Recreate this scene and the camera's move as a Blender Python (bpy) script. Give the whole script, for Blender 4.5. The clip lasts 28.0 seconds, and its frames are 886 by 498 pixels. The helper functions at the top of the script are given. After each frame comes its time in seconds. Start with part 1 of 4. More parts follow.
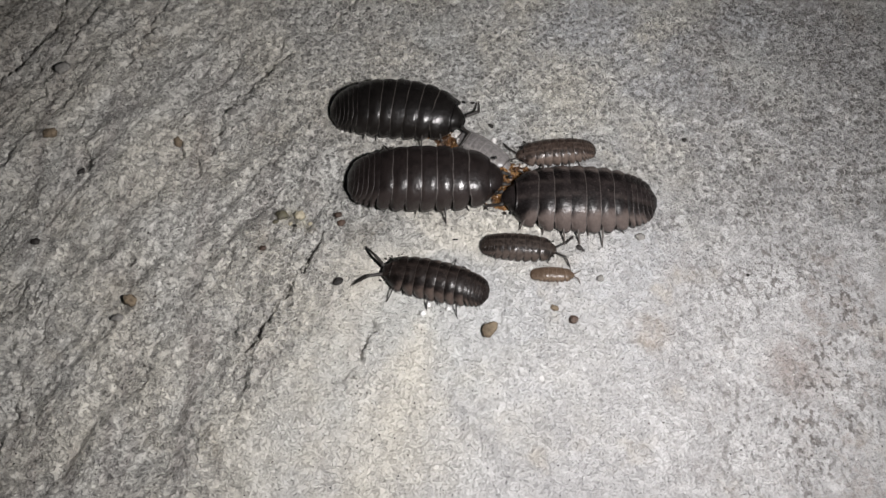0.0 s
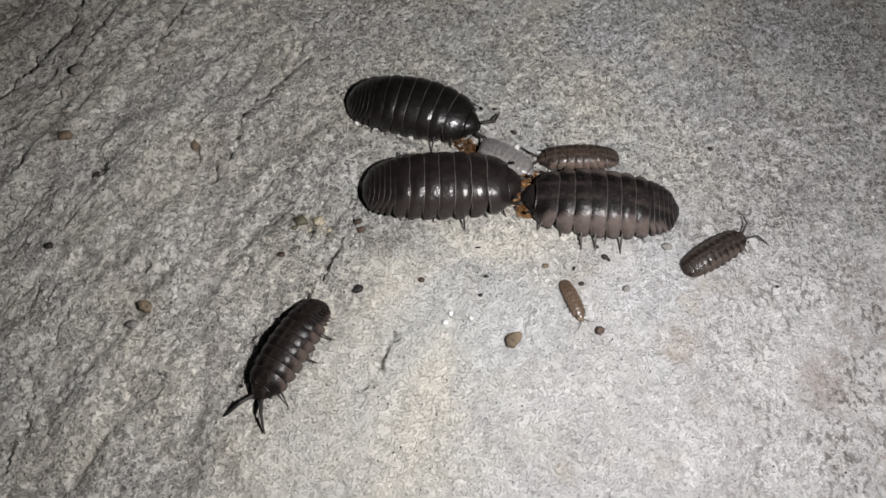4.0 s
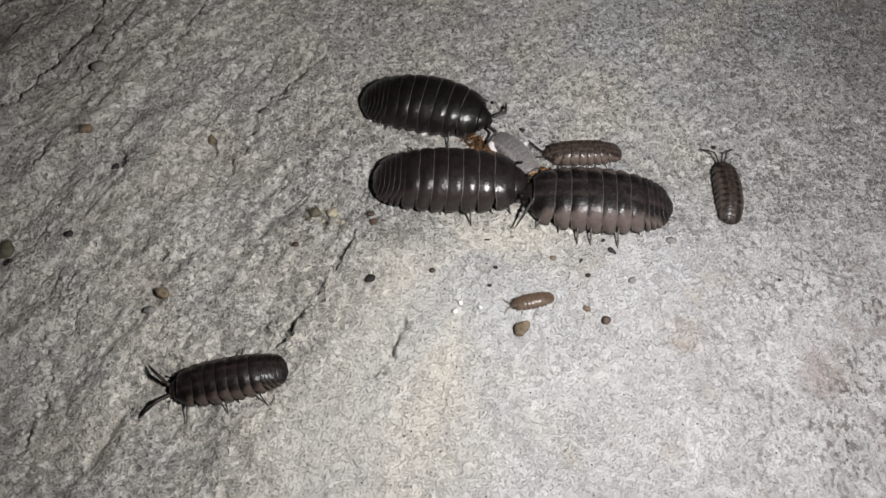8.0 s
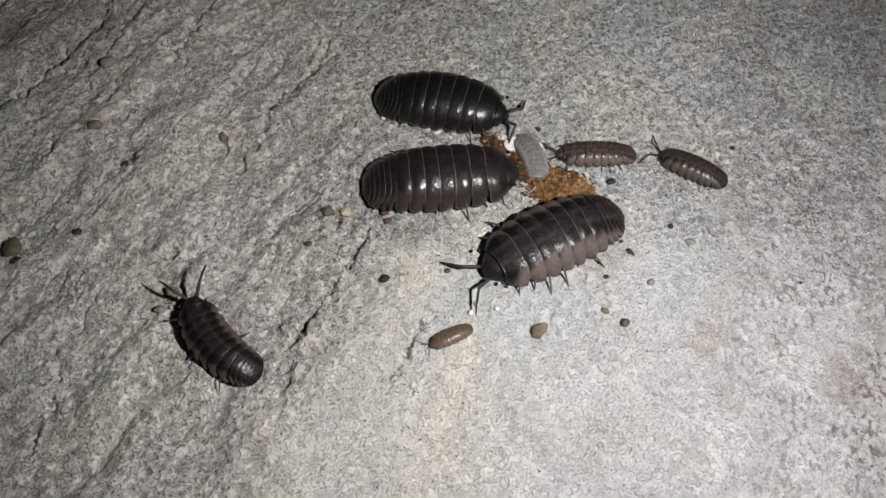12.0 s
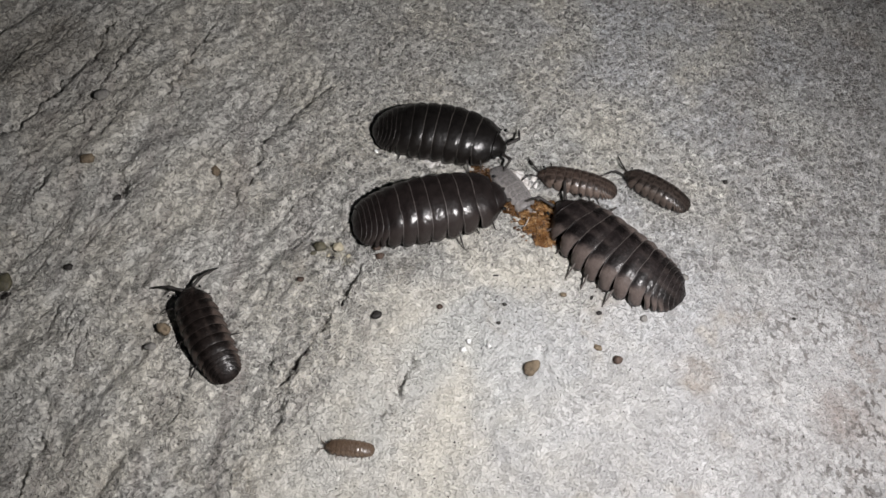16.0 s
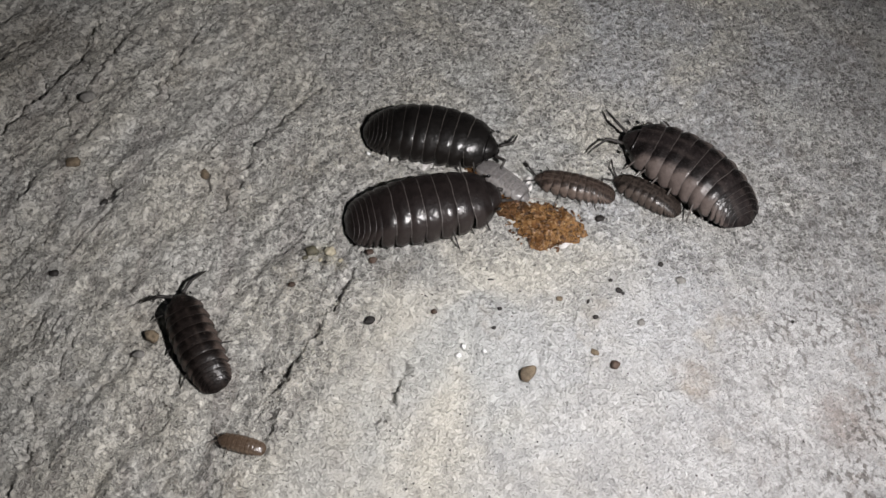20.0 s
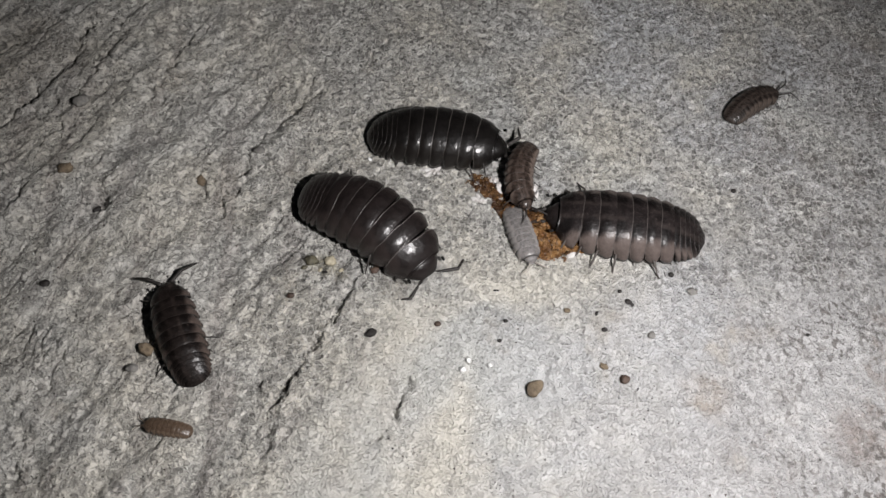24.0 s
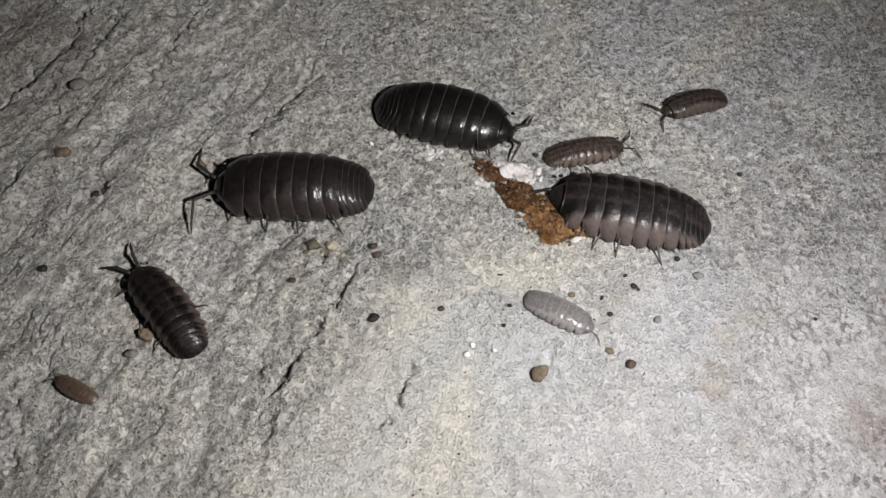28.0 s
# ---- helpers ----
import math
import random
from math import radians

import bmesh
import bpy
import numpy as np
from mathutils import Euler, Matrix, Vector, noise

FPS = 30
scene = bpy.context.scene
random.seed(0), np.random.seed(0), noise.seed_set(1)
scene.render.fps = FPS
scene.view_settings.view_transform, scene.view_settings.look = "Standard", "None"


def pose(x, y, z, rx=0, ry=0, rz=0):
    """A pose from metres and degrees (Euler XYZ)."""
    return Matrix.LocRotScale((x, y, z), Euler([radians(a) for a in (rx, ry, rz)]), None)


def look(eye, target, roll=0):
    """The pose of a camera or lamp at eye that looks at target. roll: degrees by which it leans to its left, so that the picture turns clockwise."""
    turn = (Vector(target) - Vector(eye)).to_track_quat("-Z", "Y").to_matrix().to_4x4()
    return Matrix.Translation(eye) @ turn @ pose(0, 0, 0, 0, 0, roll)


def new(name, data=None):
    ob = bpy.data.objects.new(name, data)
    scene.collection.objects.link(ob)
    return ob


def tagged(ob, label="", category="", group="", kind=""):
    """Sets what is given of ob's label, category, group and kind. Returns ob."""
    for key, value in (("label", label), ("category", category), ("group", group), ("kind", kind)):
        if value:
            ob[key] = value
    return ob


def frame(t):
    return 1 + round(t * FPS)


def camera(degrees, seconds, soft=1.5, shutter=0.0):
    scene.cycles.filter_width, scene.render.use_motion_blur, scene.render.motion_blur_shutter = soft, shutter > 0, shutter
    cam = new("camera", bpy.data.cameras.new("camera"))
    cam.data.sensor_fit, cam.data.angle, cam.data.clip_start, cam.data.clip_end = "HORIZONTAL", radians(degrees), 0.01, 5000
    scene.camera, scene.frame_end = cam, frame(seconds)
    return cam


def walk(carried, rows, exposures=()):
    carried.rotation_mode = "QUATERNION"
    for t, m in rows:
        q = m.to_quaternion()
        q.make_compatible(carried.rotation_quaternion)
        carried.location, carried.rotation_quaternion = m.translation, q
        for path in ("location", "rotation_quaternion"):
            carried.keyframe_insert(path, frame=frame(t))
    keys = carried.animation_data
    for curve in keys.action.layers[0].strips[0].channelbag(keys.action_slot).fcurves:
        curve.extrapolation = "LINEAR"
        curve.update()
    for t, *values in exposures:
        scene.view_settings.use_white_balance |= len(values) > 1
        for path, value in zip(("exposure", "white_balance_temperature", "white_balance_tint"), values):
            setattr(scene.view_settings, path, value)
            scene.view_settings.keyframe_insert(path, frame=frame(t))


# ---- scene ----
MM = 0.001


def held(x, y, z, yaw, pitch, roll):
    """A hand-held camera at x, y, z millimetres; pitch is degrees up from straight down."""
    return pose(x * MM, y * MM, z * MM, pitch, 0, yaw) @ pose(0, 0, 0, 0, 0, roll)


cam = camera(62, 28.0, soft=1.5)
walk(cam, [
    (0, held(0.000, -30.851, 66.160, 0.000, 25.000, 0.000)),
    (0.5, held(-0.189, -30.576, 66.210, 0.101, 25.067, -0.060)),
    (1, held(-0.485, -30.645, 66.483, -0.037, 25.378, 0.080)),
    (1.5, held(-0.454, -30.863, 66.991, 0.042, 25.487, -0.015)),
    (2, held(-0.543, -30.896, 66.742, 0.063, 25.774, 0.011)),
    (2.5, held(-0.892, -30.789, 66.183, -0.155, 25.984, 0.200)),
    (3, held(-1.567, -30.748, 65.261, -0.126, 25.980, 0.237)),
    (3.5, held(-2.078, -30.278, 64.556, -0.230, 25.829, 0.560)),
    (5.5, held(-2.363, -32.447, 65.162, -0.005, 26.934, 0.771)),
    (6, held(-2.328, -32.667, 65.394, -0.176, 27.218, 0.938)),
    (6.5, held(-2.465, -33.037, 65.348, -0.085, 27.229, 0.864)),
    (7, held(-3.041, -33.788, 64.758, 0.019, 27.348, 0.857)),
    (7.5, held(-3.443, -33.823, 64.558, -0.142, 27.250, 1.127)),
    (8, held(-3.200, -33.740, 64.987, -0.051, 27.377, 1.118)),
    (8.5, held(-3.152, -32.899, 64.480, 0.287, 27.147, 0.826)),
    (9, held(-3.038, -31.749, 63.971, 0.165, 27.185, 0.882)),
    (9.5, held(-3.987, -32.148, 63.380, -0.374, 27.325, 1.365)),
    (10, held(-4.948, -32.857, 63.385, -0.600, 27.109, 1.642)),
    (10.5, held(-4.792, -33.409, 63.202, -0.146, 27.160, 1.344)),
    (11, held(-4.673, -33.498, 63.568, -0.349, 27.291, 1.622)),
    (11.5, held(-4.516, -32.942, 64.019, -0.348, 27.216, 1.718)),
    (12, held(-4.810, -33.399, 63.735, -0.252, 27.582, 1.617)),
    (12.5, held(-4.794, -32.980, 64.384, -0.492, 27.531, 1.850)),
    (14.5, held(-4.419, -33.293, 65.066, -0.593, 28.421, 1.999)),
    (15, held(-4.430, -33.274, 64.717, -0.233, 28.812, 1.678)),
    (15.5, held(-4.392, -32.246, 64.603, -0.245, 28.543, 1.667)),
    (16, held(-4.285, -31.361, 64.615, -0.447, 28.596, 1.834)),
    (16.5, held(-4.467, -31.219, 63.990, -0.511, 28.670, 1.893)),
    (17, held(-4.514, -31.794, 63.917, -0.714, 28.610, 2.030)),
    (17.5, held(-4.319, -31.557, 64.323, -0.746, 28.389, 2.054)),
    (18, held(-4.480, -31.417, 64.204, -1.290, 28.668, 2.557)),
    (18.5, held(-4.180, -30.638, 64.337, -1.277, 28.686, 2.436)),
    (19, held(-4.347, -30.372, 64.384, -1.547, 28.525, 2.646)),
    (19.5, held(-4.431, -30.500, 64.014, -1.494, 28.420, 2.485)),
    (20, held(-4.450, -30.484, 63.742, -1.703, 28.627, 2.634)),
    (20.5, held(-4.732, -31.005, 63.605, -1.835, 28.552, 2.824)),
    (22.5, held(-5.712, -29.126, 60.642, -1.630, 28.782, 2.837)),
    (23, held(-5.474, -29.096, 61.495, -1.815, 28.774, 2.971)),
    (23.5, held(-5.546, -29.211, 61.453, -1.969, 28.666, 3.086)),
    (24, held(-4.941, -28.572, 62.262, -1.947, 28.583, 2.949)),
    (24.5, held(-5.048, -29.484, 62.341, -2.138, 28.849, 2.982)),
    (25, held(-5.020, -29.500, 62.898, -2.064, 28.882, 2.903)),
    (25.5, held(-4.983, -29.554, 62.740, -2.063, 28.916, 2.892)),
    (26, held(-5.395, -29.677, 61.585, -2.060, 28.755, 2.890)),
    (26.5, held(-5.221, -28.706, 60.103, -1.923, 28.695, 2.778)),
    (27, held(-5.256, -28.641, 60.084, -2.130, 28.652, 2.975)),
    (27.5, held(-5.178, -28.589, 60.730, -2.248, 28.373, 3.045)),
    (28, held(-5.299, -28.996, 60.982, -2.166, 28.170, 3.021)),
])

# ---- night air and the torch beside the camera ----
world = bpy.data.worlds.new("night")
scene.world = world
world.use_nodes = True
world.node_tree.nodes["Background"].inputs["Color"].default_value = (0.75, 0.85, 1.0, 1)
world.node_tree.nodes["Background"].inputs["Strength"].default_value = 0.006

torch_data = bpy.data.lights.new("torch", "SPOT")
torch_data.energy = 0.40
torch_data.color = (1.0, 0.968, 0.972)
torch_data.shadow_soft_size = 0.0016
torch_data.spot_size = radians(114)
torch_data.spot_blend = 1.0
torch = new("torch", torch_data)
torch.matrix_world = look((26 * MM, -27 * MM, 63 * MM), (6.5 * MM, 0, 0))
scene.view_settings.exposure = 0.0


# ---- materials ----
def graph(name):
    m = bpy.data.materials.new(name)
    m.use_nodes = True
    t = m.node_tree
    return m, t, t.nodes["Principled BSDF"]


def add(t, kind, **values):
    n = t.nodes.new(kind)
    for k, v in values.items():
        n.inputs[k.replace("_", " ")].default_value = v
    return n


def mm_coords(t, stretch=(1, 1, 1), turn=0.0):
    """Object coordinates in millimetres."""
    c = t.nodes.new("ShaderNodeTexCoord")
    m = t.nodes.new("ShaderNodeMapping")
    m.inputs["Scale"].default_value = [1000 * s for s in stretch]
    m.inputs["Rotation"].default_value = (0, 0, radians(turn))
    t.links.new(c.outputs["Object"], m.inputs["Vector"])
    return m.outputs["Vector"]


def noise_fac(t, coords, scale, detail=4.0, rough=0.55, distort=0.0):
    n = add(t, "ShaderNodeTexNoise", Scale=scale, Detail=detail, Roughness=rough, Distortion=distort)
    t.links.new(coords, n.inputs["Vector"])
    return n.outputs["Fac"]


def band(t, fac, lo, hi, a=0.0, b=1.0):
    n = t.nodes.new("ShaderNodeMapRange")
    n.interpolation_type = "SMOOTHSTEP"
    for k, v in (("From Min", lo), ("From Max", hi), ("To Min", a), ("To Max", b)):
        n.inputs[k].default_value = v
    t.links.new(fac, n.inputs["Value"])
    return n.outputs["Result"]


def sums(t, op, a, b):
    n = t.nodes.new("ShaderNodeMath")
    n.operation = op
    for k, v in ((0, a), (1, b)):
        if isinstance(v, (int, float)):
            n.inputs[k].default_value = v
        else:
            t.links.new(v, n.inputs[k])
    return n.outputs[0]


def blend(t, fac, a, b, how="MIX"):
    n = t.nodes.new("ShaderNodeMix")
    n.data_type, n.blend_type = "RGBA", how
    for k, v in ((0, fac), (6, a), (7, b)):
        if isinstance(v, (int, float)):
            n.inputs[k].default_value = v
        elif isinstance(v, tuple):
            n.inputs[k].default_value = (*v, 1)
        else:
            t.links.new(v, n.inputs[k])
    return n.outputs[2]


def bump(t, bsdf, height, depth, strength=1.0, after=None):
    n = add(t, "ShaderNodeBump", Strength=strength, Distance=depth * MM)
    t.links.new(height, n.inputs["Height"])
    if after is not None:
        t.links.new(after, n.inputs["Normal"])
    t.links.new(n.outputs["Normal"], bsdf.inputs["Normal"])
    return n.outputs["Normal"]


# stains on the slab and one painted dim corner: x, y, radius in millimetres, strength, colour
STAINS_AND_SHADE = (
    (19.7, -8.7, 2.4, 0.45, (0.27, 0.2, 0.13)),
    (-8.3, 1.7, 2.2, 0.4, (0.26, 0.22, 0.16)),
    (12.2, -19.0, 1.1, 0.55, (0.2, 0.17, 0.13)),
    # no stain: light falloff in the upper-left corner, painted as a dark blot
    (-50.8, 28.6, 8.5, 0.55, (0.3, 0.27, 0.22)),
    (45.1, 31.7, 5.0, 0.22, (0.17, 0.14, 0.12)),
    (30.6, 25.9, 3.0, 0.2, (0.25, 0.2, 0.15)),
    (-15.0, 3.3, 1.5, 0.42, (0.4, 0.35, 0.17)),
    (-13.4, 2.2, 0.9, 0.3, (0.42, 0.36, 0.18)),
    (-31.2, -5.6, 3.0, 0.22, (0.4, 0.32, 0.2)),
    (44.3, 23.3, 4.0, 0.15, (0.17, 0.15, 0.13)),
    (32.2, -12.3, 3.5, 0.4, (0.25, 0.19, 0.16)),
    (-0.9, 31.1, 3.0, 0.3, (0.25, 0.24, 0.22)),
)


def rock_material():
    m, t, b = graph("rock")
    c = mm_coords(t)
    streak = mm_coords(t, (1.0, 0.45, 1.0), -32)
    xyz = t.nodes.new("ShaderNodeSeparateXYZ")
    t.links.new(c, xyz.inputs[0])
    # pale chalky stone, warmer and greyer by patches
    patch = noise_fac(t, c, 0.09, 5, 0.6)
    col = blend(t, band(t, patch, 0.38, 0.62), (0.675, 0.645, 0.567), (0.675, 0.662, 0.615))
    cool = sums(t, "MULTIPLY", band(t, noise_fac(t, c, 0.065, 4, 0.6), 0.47, 0.60), band(t, xyz.outputs["X"], -22, 0))
    col = blend(t, sums(t, "MULTIPLY", cool, 0.55), col, (0.535, 0.56, 0.55))
    bluish = sums(t, "MULTIPLY", band(t, noise_fac(t, c, 0.08, 4, 0.6, 0.4), 0.42, 0.58), band(t, xyz.outputs["X"], -6, 14))
    col = blend(t, sums(t, "MULTIPLY", bluish, 0.75), col, (0.60, 0.615, 0.645))
    # chalk area towards the lower right, coloured darker to offset the near torch's brightness
    white = sums(t, "ADD", sums(t, "MULTIPLY", xyz.outputs["X"], 0.020), sums(t, "MULTIPLY", xyz.outputs["Y"], -0.018))
    white = sums(t, "ADD", white, sums(t, "MULTIPLY", noise_fac(t, c, 0.12, 6, 0.65), 1.6))
    col = blend(t, band(t, white, 0.75, 1.55), col, (0.455, 0.451, 0.449))
    # grain of the stone
    grain = noise_fac(t, streak, 1.3, 6, 0.7, 0.4)
    col = blend(t, band(t, grain, 0.30, 0.50, 0.18, 0.0), col, (0.17, 0.16, 0.145))
    # wide dark streaks along the layers of the rough side: ridge shading painted as colour
    run = noise_fac(t, mm_coords(t, (1.0, 0.16, 1.0), -32), 0.42, 4, 0.6, 0.5)
    rough_side = band(t, xyz.outputs["X"], -24, 2, 1.0, 0.0)
    col = blend(t, sums(t, "MULTIPLY", sums(t, "MULTIPLY", band(t, run, 0.50, 0.64), rough_side), 0.40), col, (0.24, 0.20, 0.185))
    # brown mineral stains, thick in places
    right = band(t, xyz.outputs["X"], 8, 36)
    spread = band(t, noise_fac(t, c, 0.075, 4, 0.6), 0.42, 0.58)
    stain = sums(t, "MULTIPLY", band(t, noise_fac(t, c, 0.55, 6, 0.75, 0.6), 0.47, 0.60), spread)
    col = blend(t, sums(t, "MULTIPLY", sums(t, "MULTIPLY", stain, right), 0.48), col, (0.24, 0.19, 0.155))
    ochre = sums(t, "MULTIPLY", band(t, noise_fac(t, c, 0.13, 4, 0.6), 0.58, 0.70), 0.30)
    col = blend(t, ochre, col, (0.43, 0.36, 0.25))
    # a few single stains, and the upper-left corner dimmed in colour
    ragged = sums(t, "MULTIPLY", sums(t, "SUBTRACT", noise_fac(t, c, 0.5, 5, 0.7), 0.5), 1.6)
    for sx, sy, radius, amount, tint in STAINS_AND_SHADE:
        far = t.nodes.new("ShaderNodeVectorMath")
        far.operation = "DISTANCE"
        t.links.new(c, far.inputs[0])
        far.inputs[1].default_value = (sx, sy, 0)
        near = sums(t, "SUBTRACT", sums(t, "MULTIPLY", far.outputs["Value"], 1 / radius), ragged)
        col = blend(t, band(t, near, 0.35, 1.15, amount, 0.0), col, tint)
    # dark grains, and thin wandering pores with their shade put into the colour; the chalk face is smoother
    beyond = sums(t, "ADD", sums(t, "MULTIPLY", xyz.outputs["X"], 0.92), sums(t, "MULTIPLY", xyz.outputs["Y"], -0.40))
    wobble = sums(t, "MULTIPLY", sums(t, "SUBTRACT", noise_fac(t, c, 0.16, 5, 0.65), 0.5), 22.0)
    below = sums(t, "ADD", xyz.outputs["Y"], wobble)
    face = sums(t, "MULTIPLY", band(t, sums(t, "ADD", beyond, sums(t, "MULTIPLY", wobble, 0.4)), -13.5, -5.0), band(t, below, -3.0, 10.0, 1.0, 0.0))
    porous = sums(t, "SUBTRACT", 1.0, sums(t, "MULTIPLY", face, 0.80))
    thick = band(t, noise_fac(t, c, 0.17, 4, 0.6), 0.40, 0.60, 0.35, 1.0)
    speck = band(t, noise_fac(t, c, 2.0, 3, 0.55, 0.6), 0.575, 0.615)
    col = blend(t, sums(t, "MULTIPLY", sums(t, "MULTIPLY", sums(t, "MULTIPLY", speck, porous), thick), 0.55), col, (0.085, 0.08, 0.074))
    wander = sums(t, "ABSOLUTE", sums(t, "SUBTRACT", noise_fac(t, c, 1.25, 4, 0.62, 0.6), 0.5), 0.0)
    wormy = sums(t, "MULTIPLY", porous, band(t, xyz.outputs["X"], -4, 14, 1.0, 0.35))
    shaded_pore = sums(t, "MULTIPLY", band(t, wander, 0.015, 0.075, 1, 0), band(t, noise_fac(t, c, 0.9, 2, 0.5), 0.42, 0.52))
    col = blend(t, sums(t, "MULTIPLY", sums(t, "MULTIPLY", shaded_pore, wormy), 0.40), col, (0.075, 0.07, 0.065))
    cluster = sums(t, "MULTIPLY", band(t, noise_fac(t, c, 0.11, 5, 0.65), 0.38, 0.56), band(t, xyz.outputs["X"], 13, 34))
    cluster = sums(t, "MULTIPLY", cluster, band(t, noise_fac(t, c, 0.42, 5, 0.7, 0.5), 0.34, 0.54))
    # cloudy white crust over the chalk face
    crust = sums(t, "ADD", sums(t, "MULTIPLY", noise_fac(t, c, 0.20, 5, 0.65, 0.6), 0.6), sums(t, "MULTIPLY", noise_fac(t, c, 0.8, 5, 0.7, 0.8), 0.4))
    crust = sums(t, "MULTIPLY", band(t, crust, 0.47, 0.60), band(t, white, 0.80, 1.45))
    col = blend(t, sums(t, "MULTIPLY", crust, 0.50), col, (0.66, 0.655, 0.65))
    dots = sums(t, "MULTIPLY", band(t, noise_fac(t, mm_coords(t, (1.15, 0.80, 1.0), 14), 1.8, 3, 0.55, 0.3), 0.50, 0.585), cluster)
    col = blend(t, sums(t, "MULTIPLY", dots, 0.80), col, (0.085, 0.072, 0.062))
    # round shallow pits between ridges; colour adds shade in the pits, light on the ridges
    warp = t.nodes.new("ShaderNodeVectorMath")
    warp.operation = "MULTIPLY_ADD"
    jitter = add(t, "ShaderNodeTexNoise", Scale=1.3, Detail=3.0)
    t.links.new(c, jitter.inputs["Vector"])
    t.links.new(jitter.outputs["Color"], warp.inputs[0])
    t.links.new(c, warp.inputs[2])
    warp.inputs[1].default_value = (0.55, 0.55, 0.0)
    lattice = add(t, "ShaderNodeTexVoronoi", Scale=1.9, Randomness=1.0)
    lattice.feature = "DISTANCE_TO_EDGE"
    t.links.new(warp.outputs[0], lattice.inputs["Vector"])
    cells = add(t, "ShaderNodeTexVoronoi", Scale=1.9, Randomness=1.0)
    t.links.new(warp.outputs[0], cells.inputs["Vector"])
    own = t.nodes.new("ShaderNodeSeparateXYZ")
    t.links.new(cells.outputs["Color"], own.inputs[0])
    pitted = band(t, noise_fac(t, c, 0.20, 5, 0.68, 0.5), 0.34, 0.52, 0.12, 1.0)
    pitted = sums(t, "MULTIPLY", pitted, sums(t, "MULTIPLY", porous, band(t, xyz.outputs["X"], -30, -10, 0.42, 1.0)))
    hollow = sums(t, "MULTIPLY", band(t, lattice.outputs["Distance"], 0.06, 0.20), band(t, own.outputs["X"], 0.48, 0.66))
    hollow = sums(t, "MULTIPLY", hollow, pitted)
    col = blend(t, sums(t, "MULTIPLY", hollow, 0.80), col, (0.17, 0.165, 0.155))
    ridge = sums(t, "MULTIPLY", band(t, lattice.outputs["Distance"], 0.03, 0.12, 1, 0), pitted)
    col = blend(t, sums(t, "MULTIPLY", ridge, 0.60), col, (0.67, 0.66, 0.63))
    # small round dark pits, single and in swarms
    spots = add(t, "ShaderNodeTexVoronoi", Scale=1.55, Randomness=1.0)
    t.links.new(warp.outputs[0], spots.inputs["Vector"])
    pick = t.nodes.new("ShaderNodeSeparateXYZ")
    t.links.new(spots.outputs["Color"], pick.inputs[0])
    spot = sums(t, "MULTIPLY", band(t, spots.outputs["Distance"], 0.14, 0.26, 1, 0), band(t, pick.outputs["Y"], 0.42, 0.62))
    spot = sums(t, "MULTIPLY", sums(t, "MULTIPLY", spot, porous), band(t, noise_fac(t, c, 0.3, 4, 0.65), 0.36, 0.54))
    spot = sums(t, "MULTIPLY", spot, band(t, xyz.outputs["X"], 2, 14, 1.0, 0.3))
    col = blend(t, sums(t, "MULTIPLY", spot, 0.62), col, (0.15, 0.14, 0.125))
    calm = band(t, xyz.outputs["X"], -32, -10, 0.35, 1.0)
    fine = band(t, noise_fac(t, c, 2.7, 3, 0.6, 0.9), 0.53, 0.58)
    col = blend(t, sums(t, "MULTIPLY", sums(t, "MULTIPLY", sums(t, "MULTIPLY", fine, calm), porous), 0.20), col, (0.11, 0.105, 0.097))
    # finer crevice lines, their shadow from slanting light painted dark
    thread = sums(t, "ABSOLUTE", sums(t, "SUBTRACT", noise_fac(t, c, 1.75, 4, 0.65, 1.3), 0.5), 0.0)
    thread = sums(t, "MULTIPLY", band(t, thread, 0.015, 0.060, 1, 0), band(t, noise_fac(t, c, 1.1, 2, 0.5), 0.42, 0.50))
    thread = sums(t, "MULTIPLY", sums(t, "MULTIPLY", thread, calm), porous)
    col = blend(t, sums(t, "MULTIPLY", thread, 0.30), col, (0.085, 0.08, 0.072))
    pale = band(t, noise_fac(t, c, 2.2, 3, 0.55), 0.58, 0.66)
    col = blend(t, sums(t, "MULTIPLY", pale, 0.22), col, (0.58, 0.57, 0.55))
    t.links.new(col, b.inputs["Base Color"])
    b.inputs["Roughness"].default_value = 0.78
    b.inputs["Specular IOR Level"].default_value = 0.35
    n = bump(t, b, sums(t, "MULTIPLY", noise_fac(t, c, 2.3, 6, 0.7, 0.8), band(t, xyz.outputs["X"], -32, -8, 0.35, 1.0)), 0.30, 1.0)
    grainy = sums(t, "MULTIPLY", noise_fac(t, mm_coords(t, (1.0, 0.30, 1.0), -32), 1.5, 5, 0.65, 0.6), rough_side)
    n = bump(t, b, grainy, 0.12, 1.0, n)
    n = bump(t, b, shaded_pore, -0.12, 1.0, n)
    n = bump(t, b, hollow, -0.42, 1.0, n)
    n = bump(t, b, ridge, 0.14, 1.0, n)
    n = bump(t, b, thread, -0.10, 1.0, n)
    n = bump(t, b, spot, -0.20, 1.0, n)
    bump(t, b, noise_fac(t, c, 5.5, 4, 0.65), 0.15, 1.0, n)
    return m


